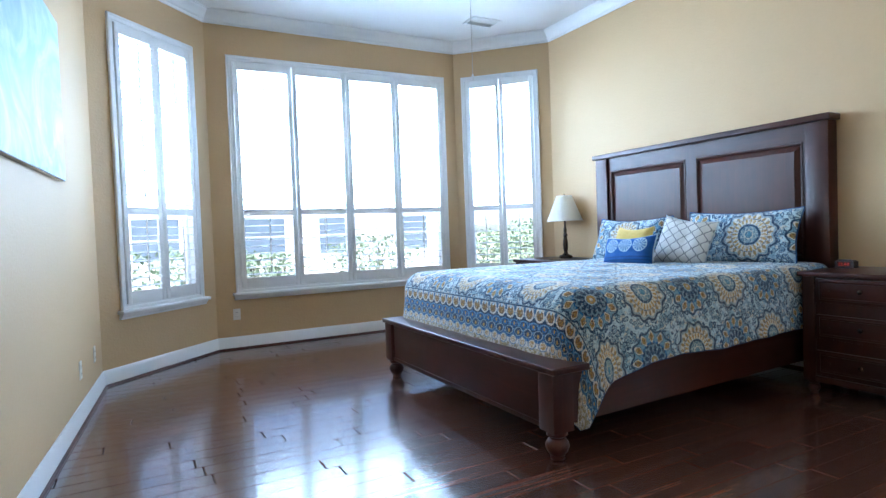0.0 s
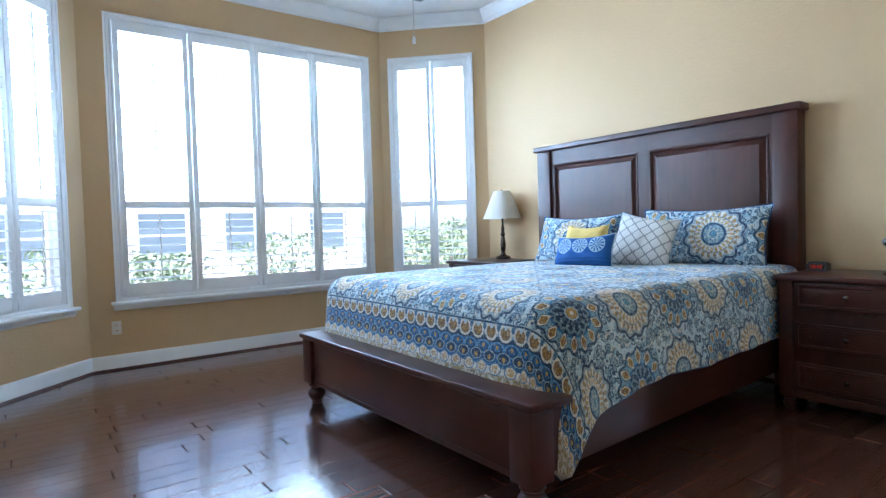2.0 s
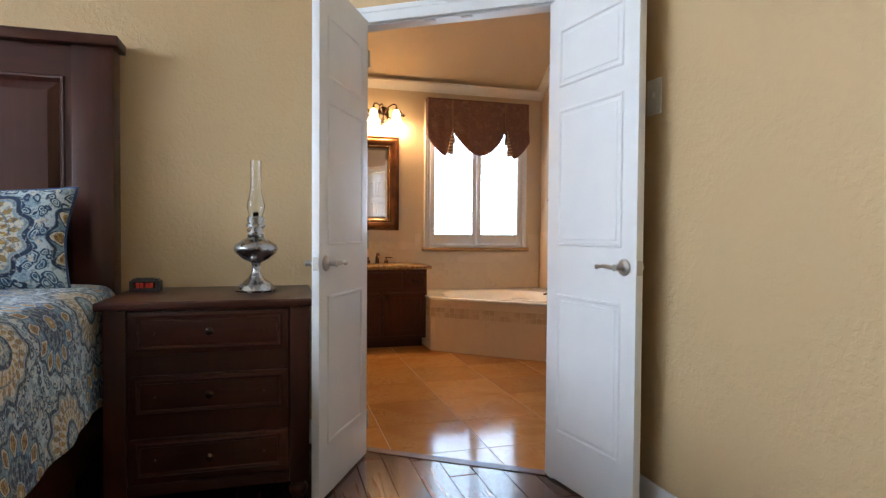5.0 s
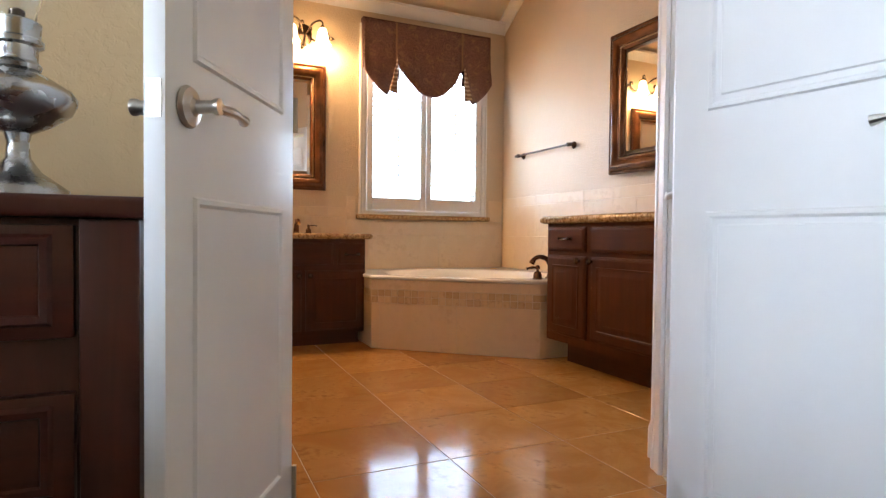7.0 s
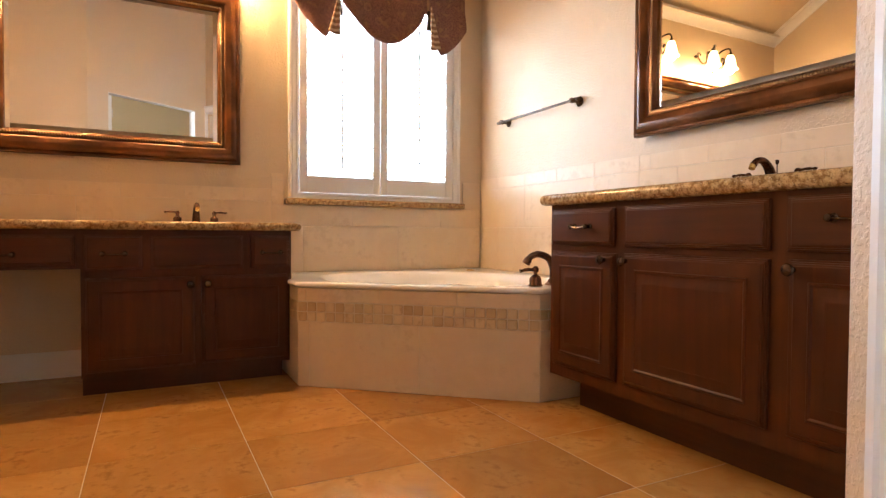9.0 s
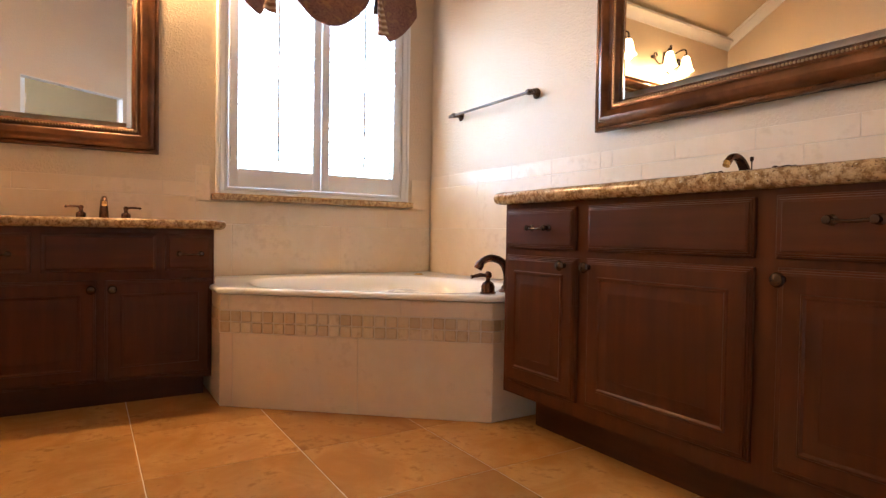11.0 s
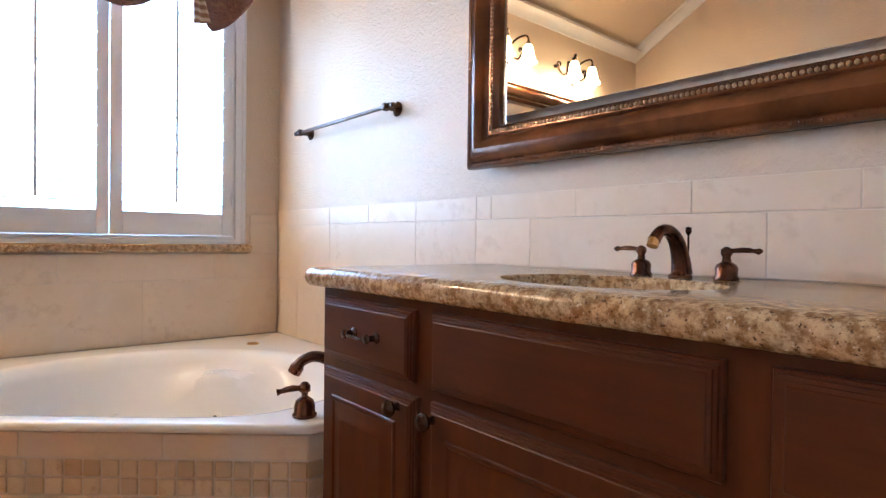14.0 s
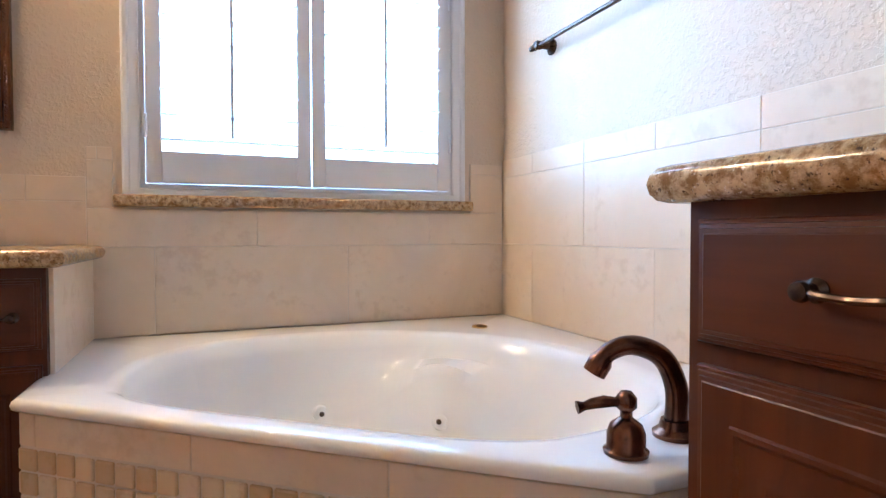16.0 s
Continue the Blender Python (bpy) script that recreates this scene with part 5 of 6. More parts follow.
def faucet(m, label):
    f = thing("faucet", m @ Matrix.Scale(0.76, 4), label, "faucet", "widespread faucets")
    base = [(0, 0), (0.034, 0), (0.035, 0.006), (0.028, 0.012), (0.024, 0.020)]
    sp = part("spout", lathe(base + [(0.022, 0.03), (0, 0.03)], 22), BRONZE, f, "arched bronze spout")
    pts = curve_points([(0, 0.008, 0.01), (0, 0.0, 0.055), (0, -0.025, 0.105), (0, -0.070, 0.138), (0, -0.120, 0.138), (0, -0.155, 0.110)], 5)
    n = len(pts)
    part("neck", tube(pts, [0.032 - 0.016 * min(1, i / (n * 0.75)) + 0.003 * max(0, i / n - 0.8) * 5 for i in range(n)], 14), BRONZE, sp)
    part("nozzle", tube([(0, -0.152, 0.116), (0, -0.164, 0.094)], 0.0165, 14), BRASS, sp)
    part("lift_rod", tube([(0, 0.046, 0.0), (0, 0.046, 0.135)], 0.0032, 8), BRONZE, sp)
    part("rod_knob", lathe([(0, 0.128), (0.005, 0.13), (0.010, 0.140), (0.008, 0.148), (0.011, 0.152), (0, 0.156)], 12, pose(0, 0.046, 0)), BRONZE, sp)
    for s in (-1, 1):
        h = part("handle", lathe([(0, 0), (0.034, 0), (0.035, 0.006), (0.030, 0.012), (0.031, 0.034), (0.026, 0.044), (0.013, 0.052), (0.011, 0.066), (0.016, 0.074), (0.016, 0.086), (0.008, 0.094), (0, 0.096)], 20, pose(s * 0.135, 0.005, 0)), BRONZE, f, "bronze lever handle", 50)
        pts = [(s * (0.135 + d), 0.005 - 0.03 * d, 0.083 + z) for d, z in ((0, 0), (0.02, 0.001), (0.04, 0.003), (0.06, 0.003), (0.075, 0.001), (0.088, 0.0), (0.098, 0.001))]
        part("lever", tube(pts, [0.010, 0.007, 0.0085, 0.0085, 0.006, 0.0105, 0.004], 10, flat=0.8), BRONZE, h)
    return f


def sink(m, label):
    s = thing("sink_basin", m, label, "sink")
    part("bowl", lathe([(0.245, 0.0), (0.236, -0.004), (0.21, -0.07), (0.14, -0.13), (0.03, -0.145), (0.0, -0.146), (0.0, -0.152), (0.15, -0.14), (0.225, -0.07), (0.25, -0.002)], 40, squash=0.78), ACRYLIC, s, "", 60)
    part("drain", lathe([(0, -0.144), (0.022, -0.144), (0.022, -0.140), (0, -0.139)], 16), BRONZE, s)
    return s


# by the towel bar: front at y = -0.235, from the hall wall to the tub
VR = thing("bathroom_vanity", pose(0, -0.235, 0), "dark stained wooden vanity with drawers and raised panel doors", "vanity", "bathroom vanities")
for nm, c in (("face_frame", (5.425, 7.045, -0.03, 0.0, 0.140, 0.947)), ("side_panel", (5.425, 5.445, -0.611, -0.0305, 0.140, 0.947)), ("side_panel", (7.025, 7.045, -0.611, -0.0305, 0.140, 0.947)), ("bottom_panel", (5.446, 7.024, -0.611, -0.0305, 0.140, 0.160))):
    part(nm, one_box(*c), VANITY_Z, VR)
part("toe_kick", one_box(5.425, 7.00, -0.60, -0.15, STEP, 0.141), VANITY_X, VR, "dark recessed plinth")


def right_front(name, x0, x1, z0, z1, mat, panel, pull=None, knob=None, label=""):
    """Fronts on the vanity by the towel bar look to +y."""
    d = cabinet_front(VR, name, -x1, -x0, z0, z1, mat, panel, (-pull[0], pull[1]) if pull else None, (-knob[0], knob[1]) if knob else None, label)
    d.matrix_local = pose(0, 0, 0, 0, 0, 180)


right_front("drawer", 6.618, 7.022, 0.762, 0.924, VANITY_X, False, (6.80, 0.845), None, "drawer with a bronze pull")
right_front("false_front", 5.945, 6.556, 0.762, 0.926, VANITY_X, False)
right_front("drawer", 5.440, 5.888, 0.762, 0.928, VANITY_X, False, (5.70, 0.860), None, "drawer with a bronze pull")
right_front("cabinet_door", 6.605, 7.022, 0.195, 0.732, VANITY_Z, True, None, (6.660, 0.703), "raised panel door")
right_front("cabinet_door", 5.945, 6.558, 0.200, 0.735, VANITY_Z, True, None, (6.536, 0.703), "wide raised panel door")
right_front("cabinet_door", 5.440, 5.880, 0.200, 0.738, VANITY_Z, True, None, (5.862, 0.708), "raised panel door")
counter_slab("countertop", 5.425, 7.085, -0.845, -0.193, 0.947, 1.000, (6.30, -0.47, 0.235, 0.175), "speckled gold granite vanity counter with a rounded edge")
sink(pose(6.30, -0.47, 0.946), "white oval sink basin set in the granite counter")
faucet(pose(6.275, -0.735, 1.000, 0, 0, 180), "oiled bronze faucet with two lever handles")

# on the window wall: front at x = 8.17, with a knee space
VL = thing("bathroom_vanity", pose(8.17, 0, 0, 0, 0, -90), "dark stained wooden vanity with a knee space", "vanity", "bathroom vanities")
# local: x = -y of the room, front looks to -y, which is -x of the room
for nm, c in (("face_frame", (-1.80, -0.765, 0.0, 0.03, 0.075, 0.822)), ("side_panel", (-1.80, -1.78, 0.0305, 0.565, 0.075, 0.822)), ("side_panel", (-0.785, -0.765, 0.0305, 0.565, 0.075, 0.822)), ("bottom_panel", (-1.779, -0.786, 0.0305, 0.565, 0.075, 0.095))):
    part(nm, one_box(*c), VANITY_Z, VL)
part("toe_kick", one_box(-1.80, -0.80, 0.07, 0.56, STEP, 0.076), VANITY_X, VL, "dark recessed plinth")
part("knee_apron", one_box(-2.445, -1.80, 0.004, 0.50, 0.625, 0.822), VANITY_X, VL)
cabinet_front(VL, "drawer", -2.40, -1.82, 0.640, 0.795, VANITY_X, False, (-2.12, 0.70))
cabinet_front(VL, "drawer", -1.785, -1.525, 0.615, 0.795, VANITY_X, False, (-1.655, 0.70))
cabinet_front(VL, "false_front", -1.49, -1.03, 0.615, 0.795, VANITY_X, False)
cabinet_front(VL, "drawer", -0.99, -0.775, 0.615, 0.795, VANITY_X, False, (-0.88, 0.70))
cabinet_front(VL, "cabinet_door", -1.785, -1.275, 0.10, 0.575, VANITY_Z, True, None, (-1.30, 0.535))
cabinet_front(VL, "cabinet_door", -1.245, -0.775, 0.10, 0.575, VANITY_Z, True, None, (-1.215, 0.535))
counter_slab("countertop", 8.125, 8.735, 0.715, 2.445, 0.822, 0.868, (8.40, 1.24, 0.165, 0.225), "speckled gold granite counter over the knee-space vanity")
sink(pose(8.40, 1.24, 0.821, 0, 0, 90), "white oval sink basin set in the granite counter")
faucet(pose(8.60, 1.24, 0.868, 0, 0, -90), "oiled bronze faucet with two lever handles")


part("side_panel", one_box(-0.764, -0.753, 0.02, 0.565, 0.50, 0.82), WALL_TILE, VL, "cream stone end panel")

# ---- mirrors ----
def gilt():
    v = coords()
    n = noise_of(v, 7, 4)
    return mix(step(n, 0.3, 0.75), (0.075, 0.026, 0.010), (0.20, 0.075, 0.026)), 0.16 + 0.14 * noise_of(v, 24, 3), (noise_of(v, 60, 3), 0.08, 0.002)


GILT = material("antique_brown_gilt_wood", gilt, 0.3, 0.35)
BEAD = material("rubbed_gold_beads", lambda: mix(noise_of(coords(), 40, 3), (0.22, 0.13, 0.055), (0.52, 0.38, 0.20)), 0.28, 0.8)


def wall_mirror(m, w, h, label):
    r = thing("wall_mirror", m, label, "mirror", "framed vanity mirrors")
    fr = part("frame", picture_frame(w, h, [(0, 0.003), (0, 0.030), (0.006, 0.040), (0.016, 0.040), (0.022, 0.034), (0.040, 0.056), (0.060, 0.062), (0.082, 0.052), (0.098, 0.034), (0.104, 0.038), (0.120, 0.036), (0.134, 0.020), (0.134, 0.003)]), GILT, r, "wide moulded antique brown frame", 40)
    for nm, ins, rad, out in (("beading", 0.114, 0.0065, 0.037), ("outer_beading", 0.010, 0.006, 0.038)):
        b = bmesh.new()
        for x0, z0, x1, z1 in ((-w / 2 + ins, ins, w / 2 - ins, ins), (-w / 2 + ins, h - ins, w / 2 - ins, h - ins), (-w / 2 + ins, ins, -w / 2 + ins, h - ins), (w / 2 - ins, ins, w / 2 - ins, h - ins)):
            n = int(math.dist((x0, z0), (x1, z1)) / 0.0135)
            for i in range(n):
                f = (i + 0.5) / n
                lathe([(0, -rad), (rad * 0.8, -rad * 0.5), (rad * 0.8, rad * 0.5), (0, rad)], 5, pose(x0 + (x1 - x0) * f, -out, z0 + (z1 - z0) * f), b)
        tagged(part(nm, b, BEAD if nm == "beading" else GILT, fr, "fine row of beads", 60), kind="stuff")
    i = 0.132
    part("bevel", picture_frame(w - 2 * i, h - 2 * i, [(0, 0.003), (0, 0.0105), (0.028, 0.0140), (0.028, 0.003)]), MIRROR, r, "bevelled mirror edge", 0)
    part("glass", one_box(-w / 2 + i + 0.0285, w / 2 - i - 0.0285, -0.0140, -0.003, i + 0.0285, h - i - 0.0285), MIRROR, r, "clear mirror glass", 0)
    return r


wall_mirror(pose(8.728, 1.650, 1.245, 0, 0, -90), 1.36, 1.085, "large framed mirror over the knee-space vanity")
wall_mirror(pose(6.385, BY + 0.021, 1.322, 0, 0, 180.75), 1.37, 1.03, "large framed mirror over the drawer vanity")


# ---- sconces ----
GLOW = bpy.data.materials.new("lit_frosted_glass")
GLOW.use_nodes = True
gb = GLOW.node_tree.nodes["Principled BSDF"]
gb.inputs["Base Color"].default_value = (0.9, 0.82, 0.66, 1)
gb.inputs["Emission Color"].default_value = (1.0, 0.68, 0.30, 1)
gb.inputs["Emission Strength"].default_value = 4.5


def sconce(m, label, watts):
    s = thing("wall_sconce", m, label, "sconce", "vanity sconces")
    part("backplate", lathe([(0, 0), (0.075, 0), (0.078, 0.006), (0.060, 0.016), (0.040, 0.022), (0.018, 0.040), (0, 0.042)], 24, pose(0, 0, 0, 90) @ Matrix.Diagonal((0.85, 1.25, 1, 1))), DARK_BRONZE, s, "scrolled dark bronze backplate")
    for x in (-1, 1):
        pts = curve_points([(x * 0.05, -0.012, -0.02), (x * 0.13, -0.014, -0.05), (x * 0.185, -0.014, -0.01), (x * 0.205, -0.014, 0.035), (x * 0.17, -0.014, 0.045), (x * 0.165, -0.014, 0.015)], 5)
        part("scroll", tube(pts, 0.008, 8), DARK_BRONZE, s)
        part("leaf_tip", lathe([(0, 0), (0.014, 0.012), (0.010, 0.03), (0.018, 0.045), (0, 0.075)], 8, pose(x * 0.19, -0.014, 0.0, 0, x * 90, 0)), DARK_BRONZE, s)
        arm = part("arm", tube(curve_points([(x * 0.02, -0.03, 0.02), (x * 0.05, -0.09, 0.075), (x * 0.10, -0.13, 0.10), (x * 0.128, -0.135, 0.085), (x * 0.130, -0.135, 0.050)], 5), 0.008, 8), DARK_BRONZE, s)
        part("socket_cup", lathe([(0, 0.062), (0.012, 0.060), (0.022, 0.045), (0.026, 0.030), (0, 0.030)], 14, pose(x * 0.130, -0.135, 0)), DARK_BRONZE, arm)
        part("shade", lathe([(0.024, 0.036), (0.034, 0.020), (0.044, -0.015), (0.048, -0.050), (0.058, -0.085), (0.074, -0.105), (0.071, -0.105), (0.055, -0.083), (0.045, -0.050), (0.041, -0.015), (0.031, 0.018), (0.021, 0.034)], 24, pose(x * 0.130, -0.135, 0)), GLOW, arm, "lit frosted bell glass shade", 60)
        bulb = new("sconce_bulb", bpy.data.lights.new("sconce_bulb", "POINT"))
        bulb.data.energy, bulb.data.color, bulb.data.shadow_soft_size = watts, (1.0, 0.66, 0.32), 0.035
        bulb.matrix_world = m @ pose(x * 0.130, -0.135, -0.115)
        tagged(bulb, kind="structure")
    for a in (-40, 40, 180):
        part("finial_scroll", tube(curve_points([(0.03 * math.sin(radians(a)), -0.012, 0.05 * math.cos(radians(a))), (0.07 * math.sin(radians(a)), -0.012, 0.10 * math.cos(radians(a))), (0.07 * math.sin(radians(a + 22)), -0.012, 0.13 * math.cos(radians(a + 22))), (0.05 * math.sin(radians(a + 30)), -0.012, 0.105 * math.cos(radians(a + 30)))], 4), 0.007, 8), DARK_BRONZE, s)
    return s


SCONCE_WATTS = 5.8
for y in (1.155, 2.02):
    sconce(pose(BX - 0.001, y, 2.585, 0, 0, -90), "dark bronze two-light wall sconce, lit, above the mirror", SCONCE_WATTS)


# ---- tub ----
TUB = [(7.112, -0.845), (7.112, -0.222), (7.957, 0.776), (8.735, 0.776), (8.735, -0.845)]
tub = thing("corner_tub", pose(0, 0, 0), "white corner whirlpool tub in a tiled deck", "bathtub")
cx, cy = 7.93, -0.05


def edge_dist(a):
    dx, dy = math.cos(a), math.sin(a)
    best = 9.0
    for i in range(5):
        (x0, y0), (x1, y1) = TUB[i], TUB[(i + 1) % 5]
        ex, ey = x1 - x0, y1 - y0
        den = dx * ey - dy * ex
        if abs(den) > 1e-9:
            t = ((x0 - cx) * ey - (y0 - cy) * ex) / den
            u = ((x0 - cx) * dy - (y0 - cy) * dx) / den
            if t > 0 and -1e-6 <= u <= 1 + 1e-6:
                best = min(best, t)
    return best


angles = sorted([i * math.tau / 120 for i in range(120)] + [math.atan2(y - cy, x - cx) % math.tau for x, y in TUB])
b = bmesh.new()
cols = []
ta = math.atan2(0.998, 0.845)
for a in angles:
    e = edge_dist(a)
    ca, sa = math.cos(a - ta), math.sin(a - ta)
    ell = 1 / math.sqrt((ca / 0.70) ** 2 + (sa / 0.56) ** 2)
    inner = ((e - 0.075) ** -9 + ell ** -9) ** (-1 / 9)
    # a moulded seat in the back corner
    back = max(0.0, math.cos(a - math.atan2(-0.7, 0.7))) ** 7
    rows = [(e + 0.003, 0.516), (e + 0.011, 0.520), (e + 0.014, 0.529), (e + 0.011, 0.538), (e + 0.002, 0.543), (e - 0.014, 0.545), (inner + 0.045, 0.545), (inner + 0.02, 0.542), (inner, 0.530)]
    rows += [(inner * 0.97, 0.485 + 0.012 * back), (inner * (0.94 - 0.02 * back), 0.41 + 0.055 * back), (inner * (0.90 - 0.19 * back), 0.33 + 0.14 * back), (inner * (0.84 - 0.17 * back), 0.24 + 0.20 * back), (inner * (0.72 - 0.06 * back), 0.17 + 0.02 * back), (inner * 0.40, 0.145), (0.02, 0.14)]
    cols.append([b.verts.new((cx + r * math.cos(a), cy + r * math.sin(a), z)) for r, z in rows])
for i in range(len(cols)):
    p, q2 = cols[i], cols[(i + 1) % len(cols)]
    for j in range(len(p) - 1):
        b.faces.new((p[j], q2[j], q2[j + 1], p[j + 1]))
b.faces.new([c[-1] for c in cols])
# the lip stays inside the walls
for v in b.verts:
    v.co.x, v.co.y = min(v.co.x, 8.738), max(v.co.y, -0.848)
    if v.co.x < 7.2 and v.co.y < -0.24:
        v.co.x = max(v.co.x, 7.095)
part("basin", b, ACRYLIC, tub, "glossy white acrylic basin with a moulded corner seat", 50)
part("deck_core", prism([(7.125, -0.84), (7.125, -0.228), (7.963, 0.764), (8.73, 0.764), (8.73, -0.84)], STEP, 0.13), GROUT, tub)
skirt = bmesh.new()
for (p, q2) in ((TUB[0], TUB[1]), (TUB[1], TUB[2]), (TUB[2], TUB[3])):
    g = bmesh.new()
    box(g, 0.0, math.dist(p, q2), -0.05, -0.0065, STEP, 0.51)
    merge(skirt, g, along(p, q2))
part("skirt_backing", skirt, PALE_GROUT, tub, "grouted tub surround")
for a0, reach, z in ((213, 0.905, 0.34), (100, 0.905, 0.34), (8, 0.865, 0.275), (-46, 0.67, 0.285)):
    a = radians(a0)
    e = edge_dist(a)
    ca, sa = math.cos(a - ta), math.sin(a - ta)
    ell = 1 / math.sqrt((ca / 0.70) ** 2 + (sa / 0.56) ** 2)
    r = ((e - 0.075) ** -9 + ell ** -9) ** (-1 / 9) * reach
    m = look((cx + r * math.cos(a), cy + r * math.sin(a), z), (cx, cy, z + 0.06))
    jet = part("jet", lathe([(0, -0.010), (0.030, -0.010), (0.032, -0.004), (0.026, 0.006), (0.016, 0.008), (0, 0.008)], 20, m @ pose(0, 0, 0, 180)), ACRYLIC, tub, "round water jet")
    part("nozzle", lathe([(0, 0.0), (0.009, 0.0), (0.009, 0.011), (0, 0.011)], 12, m @ pose(0, 0, 0, 180)), DARK_BRONZE, jet)
part("overflow_badge", lathe([(0, 0), (0.030, 0), (0.030, 0.006), (0.020, 0.010), (0, 0.010)], 20, pose(8.435, -0.583, 0.544)), BRASS, tub, "round brass control button")

tf = thing("tub_faucet", pose(7.222, -0.385, 0.546, 0, 0, 150), "dark bronze tub spout with lever handles", "faucet")
part("spout_base", lathe([(0, 0), (0.040, 0), (0.041, 0.008), (0.030, 0.016), (0.026, 0.03), (0, 0.03)], 20), BRONZE, tf)
pts = curve_points([(0, 0, 0.02), (0, 0.0, 0.085), (0, -0.025, 0.140), (0, -0.075, 0.160), (0, -0.118, 0.145), (0, -0.142, 0.108)], 5)
part("spout", tube(pts, [0.021 - 0.005 * i / len(pts) + (0.005 if i > len(pts) - 5 else 0) for i in range(len(pts))], 14), BRONZE, tf, "arched bronze spout")
for p in ((0.094, -0.102), (-0.10, 0.30)):
    h = part("handle", lathe([(0, 0), (0.036, 0), (0.037, 0.006), (0.031, 0.011), (0.031, 0.034), (0.026, 0.048), (0.016, 0.056), (0.010, 0.060), (0.010, 0.070), (0.017, 0.076), (0.017, 0.092), (0.009, 0.102), (0, 0.104)], 22, pose(p[0], p[1], 0)), BRONZE, tf, "bronze lever handle", 50)
    lv = [(p[0] + 0.2 * d, p[1] - d, 0.085 + z) for d, z in ((0, 0), (0.018, 0.0), (0.035, 0.001), (0.055, -0.002), (0.068, -0.006), (0.080, -0.008))]
    part("lever", tube(lv, [0.012, 0.008, 0.010, 0.009, 0.007, 0.011], 10), BRONZE, h)

# ---- towel bar ----
bar = thing("towel_bar", pose(0, BY, 1.622), "dark bronze towel bar on the textured wall", "towel bar")
for x in (7.572, 8.345):
    part("bracket", lathe([(0, 0), (0.030, 0), (0.031, 0.006), (0.022, 0.012), (0.013, 0.020), (0.012, 0.045), (0.017, 0.055), (0.017, 0.070), (0.012, 0.078), (0, 0.080)], 18, pose(x, 0, 0, -90)), DARK_BRONZE, bar)
part("bar", tube([(7.552, 0.062, 0), (8.365, 0.062, 0)], 0.0085, 12), DARK_BRONZE, bar)
for x, s in ((7.552, -1), (8.365, 1)):
    part("finial", lathe([(0, 0), (0.010, 0), (0.014, 0.008), (0.008, 0.016), (0.012, 0.026), (0.010, 0.036), (0, 0.042)], 12, pose(x, 0.062, 0, 0, s * 90, 0)), DARK_BRONZE, bar)

# ---- valance ----
val = thing("window_valance", pose(BX - 0.03, 0, 0, 0, 0, -90), "brown paisley tie-up valance with striped tails", "valance")


def hem(y):
    """The lower edge across the window: a middle swag between two ties, and a tail at each side."""
    s = y / 0.64
    if abs(s) < 0.52:
        return 2.46 - 0.315 * math.cos(s / 0.52 * math.pi / 2) ** 0.75
    t = (abs(s) - 0.52) / 0.48
    return 2.46 - 0.335 * min(1.0, t / 0.28) ** 0.8 + 0.20 * max(0.0, (t - 0.3) / 0.7) ** 1.6


b = bmesh.new()
uvl = b.loops.layers.uv.new("UVMap")
NX, NZ = 72, 26
g = {}
for i in range(NX + 1):
    y = -0.645 + 1.29 * i / NX
    for j in range(NZ + 1):
        f = j / NZ
        z = 2.81 + (hem(y) - 2.81) * f
        gath = math.exp(-((abs(y) - 0.335) / 0.07) ** 2)
        fold = 0.006 * f * math.sin(f * 14 + 3 * abs(y)) * (1 - gath) + 0.005 * f * math.sin(y * 40)
        g[i, j] = (b.verts.new((-y, -0.045 - 0.045 * f ** 2 * (1 - gath) - fold, z)), (y, z))
for i in range(NX):
    for j in range(NZ):
        ks = [(i, j), (i + 1, j), (i + 1, j + 1), (i, j + 1)]
        f = b.faces.new([g[k][0] for k in ks])
        for lp, k in zip(f.loops, ks):
            lp[uvl].uv = g[k][1]
cloth = part("swag", b, PAISLEY, val, "gathered brown paisley cloth", 180)
cloth.modifiers.new("thickness", "SOLIDIFY").thickness = 0.004
for y in (-0.645, 0.645):
    part("return", one_box(-y - 0.003, -y + 0.003, -0.045, 0.028, hem(y) + 0.03, 2.81), PAISLEY, val)
part("board", one_box(-0.642, 0.642, -0.043, 0.028, 2.79, 2.805), WHITE, val)
for s in (-1, 1):
    part("ribbon", one_box(-s * 0.335 - 0.008, -s * 0.335 + 0.008, -0.062, -0.056, 2.44, 2.80), STRIPE, val)
    part("tassel", lathe([(0, 2.44), (0.010, 2.43), (0.012, 2.40), (0.009, 2.385), (0.018, 2.33), (0.020, 2.29), (0, 2.29)], 12, pose(-s * 0.335, -0.075, 0)), DARK_BRONZE, val, "dark hanging tassel")
    b = bmesh.new()
    uvl = b.loops.layers.uv.new("UVMap")
    rows = []
    for j in range(9):
        f = j / 8
        row = []
        for i in range(9):
            h = i / 8
            x = s * (0.340 + 0.080 * h * f)
            z = 2.46 - (0.32 - 0.02 * h) * f
            row.append((b.verts.new((-x, -0.100 - 0.008 * math.sin(h * 9), z)), (x, z)))
        rows.append(row)
    for j in range(8):
        for i in range(8):
            q4 = [rows[j][i], rows[j][i + 1], rows[j + 1][i + 1], rows[j + 1][i]]
            f = b.faces.new([k[0] for k in q4])
            for lp, k in zip(f.loops, q4):
                lp[uvl].uv = k[1]
    t = part("tail", b, STRIPE, val, "striped lining tail", 180)
    t.modifiers.new("thickness", "SOLIDIFY").thickness = 0.004

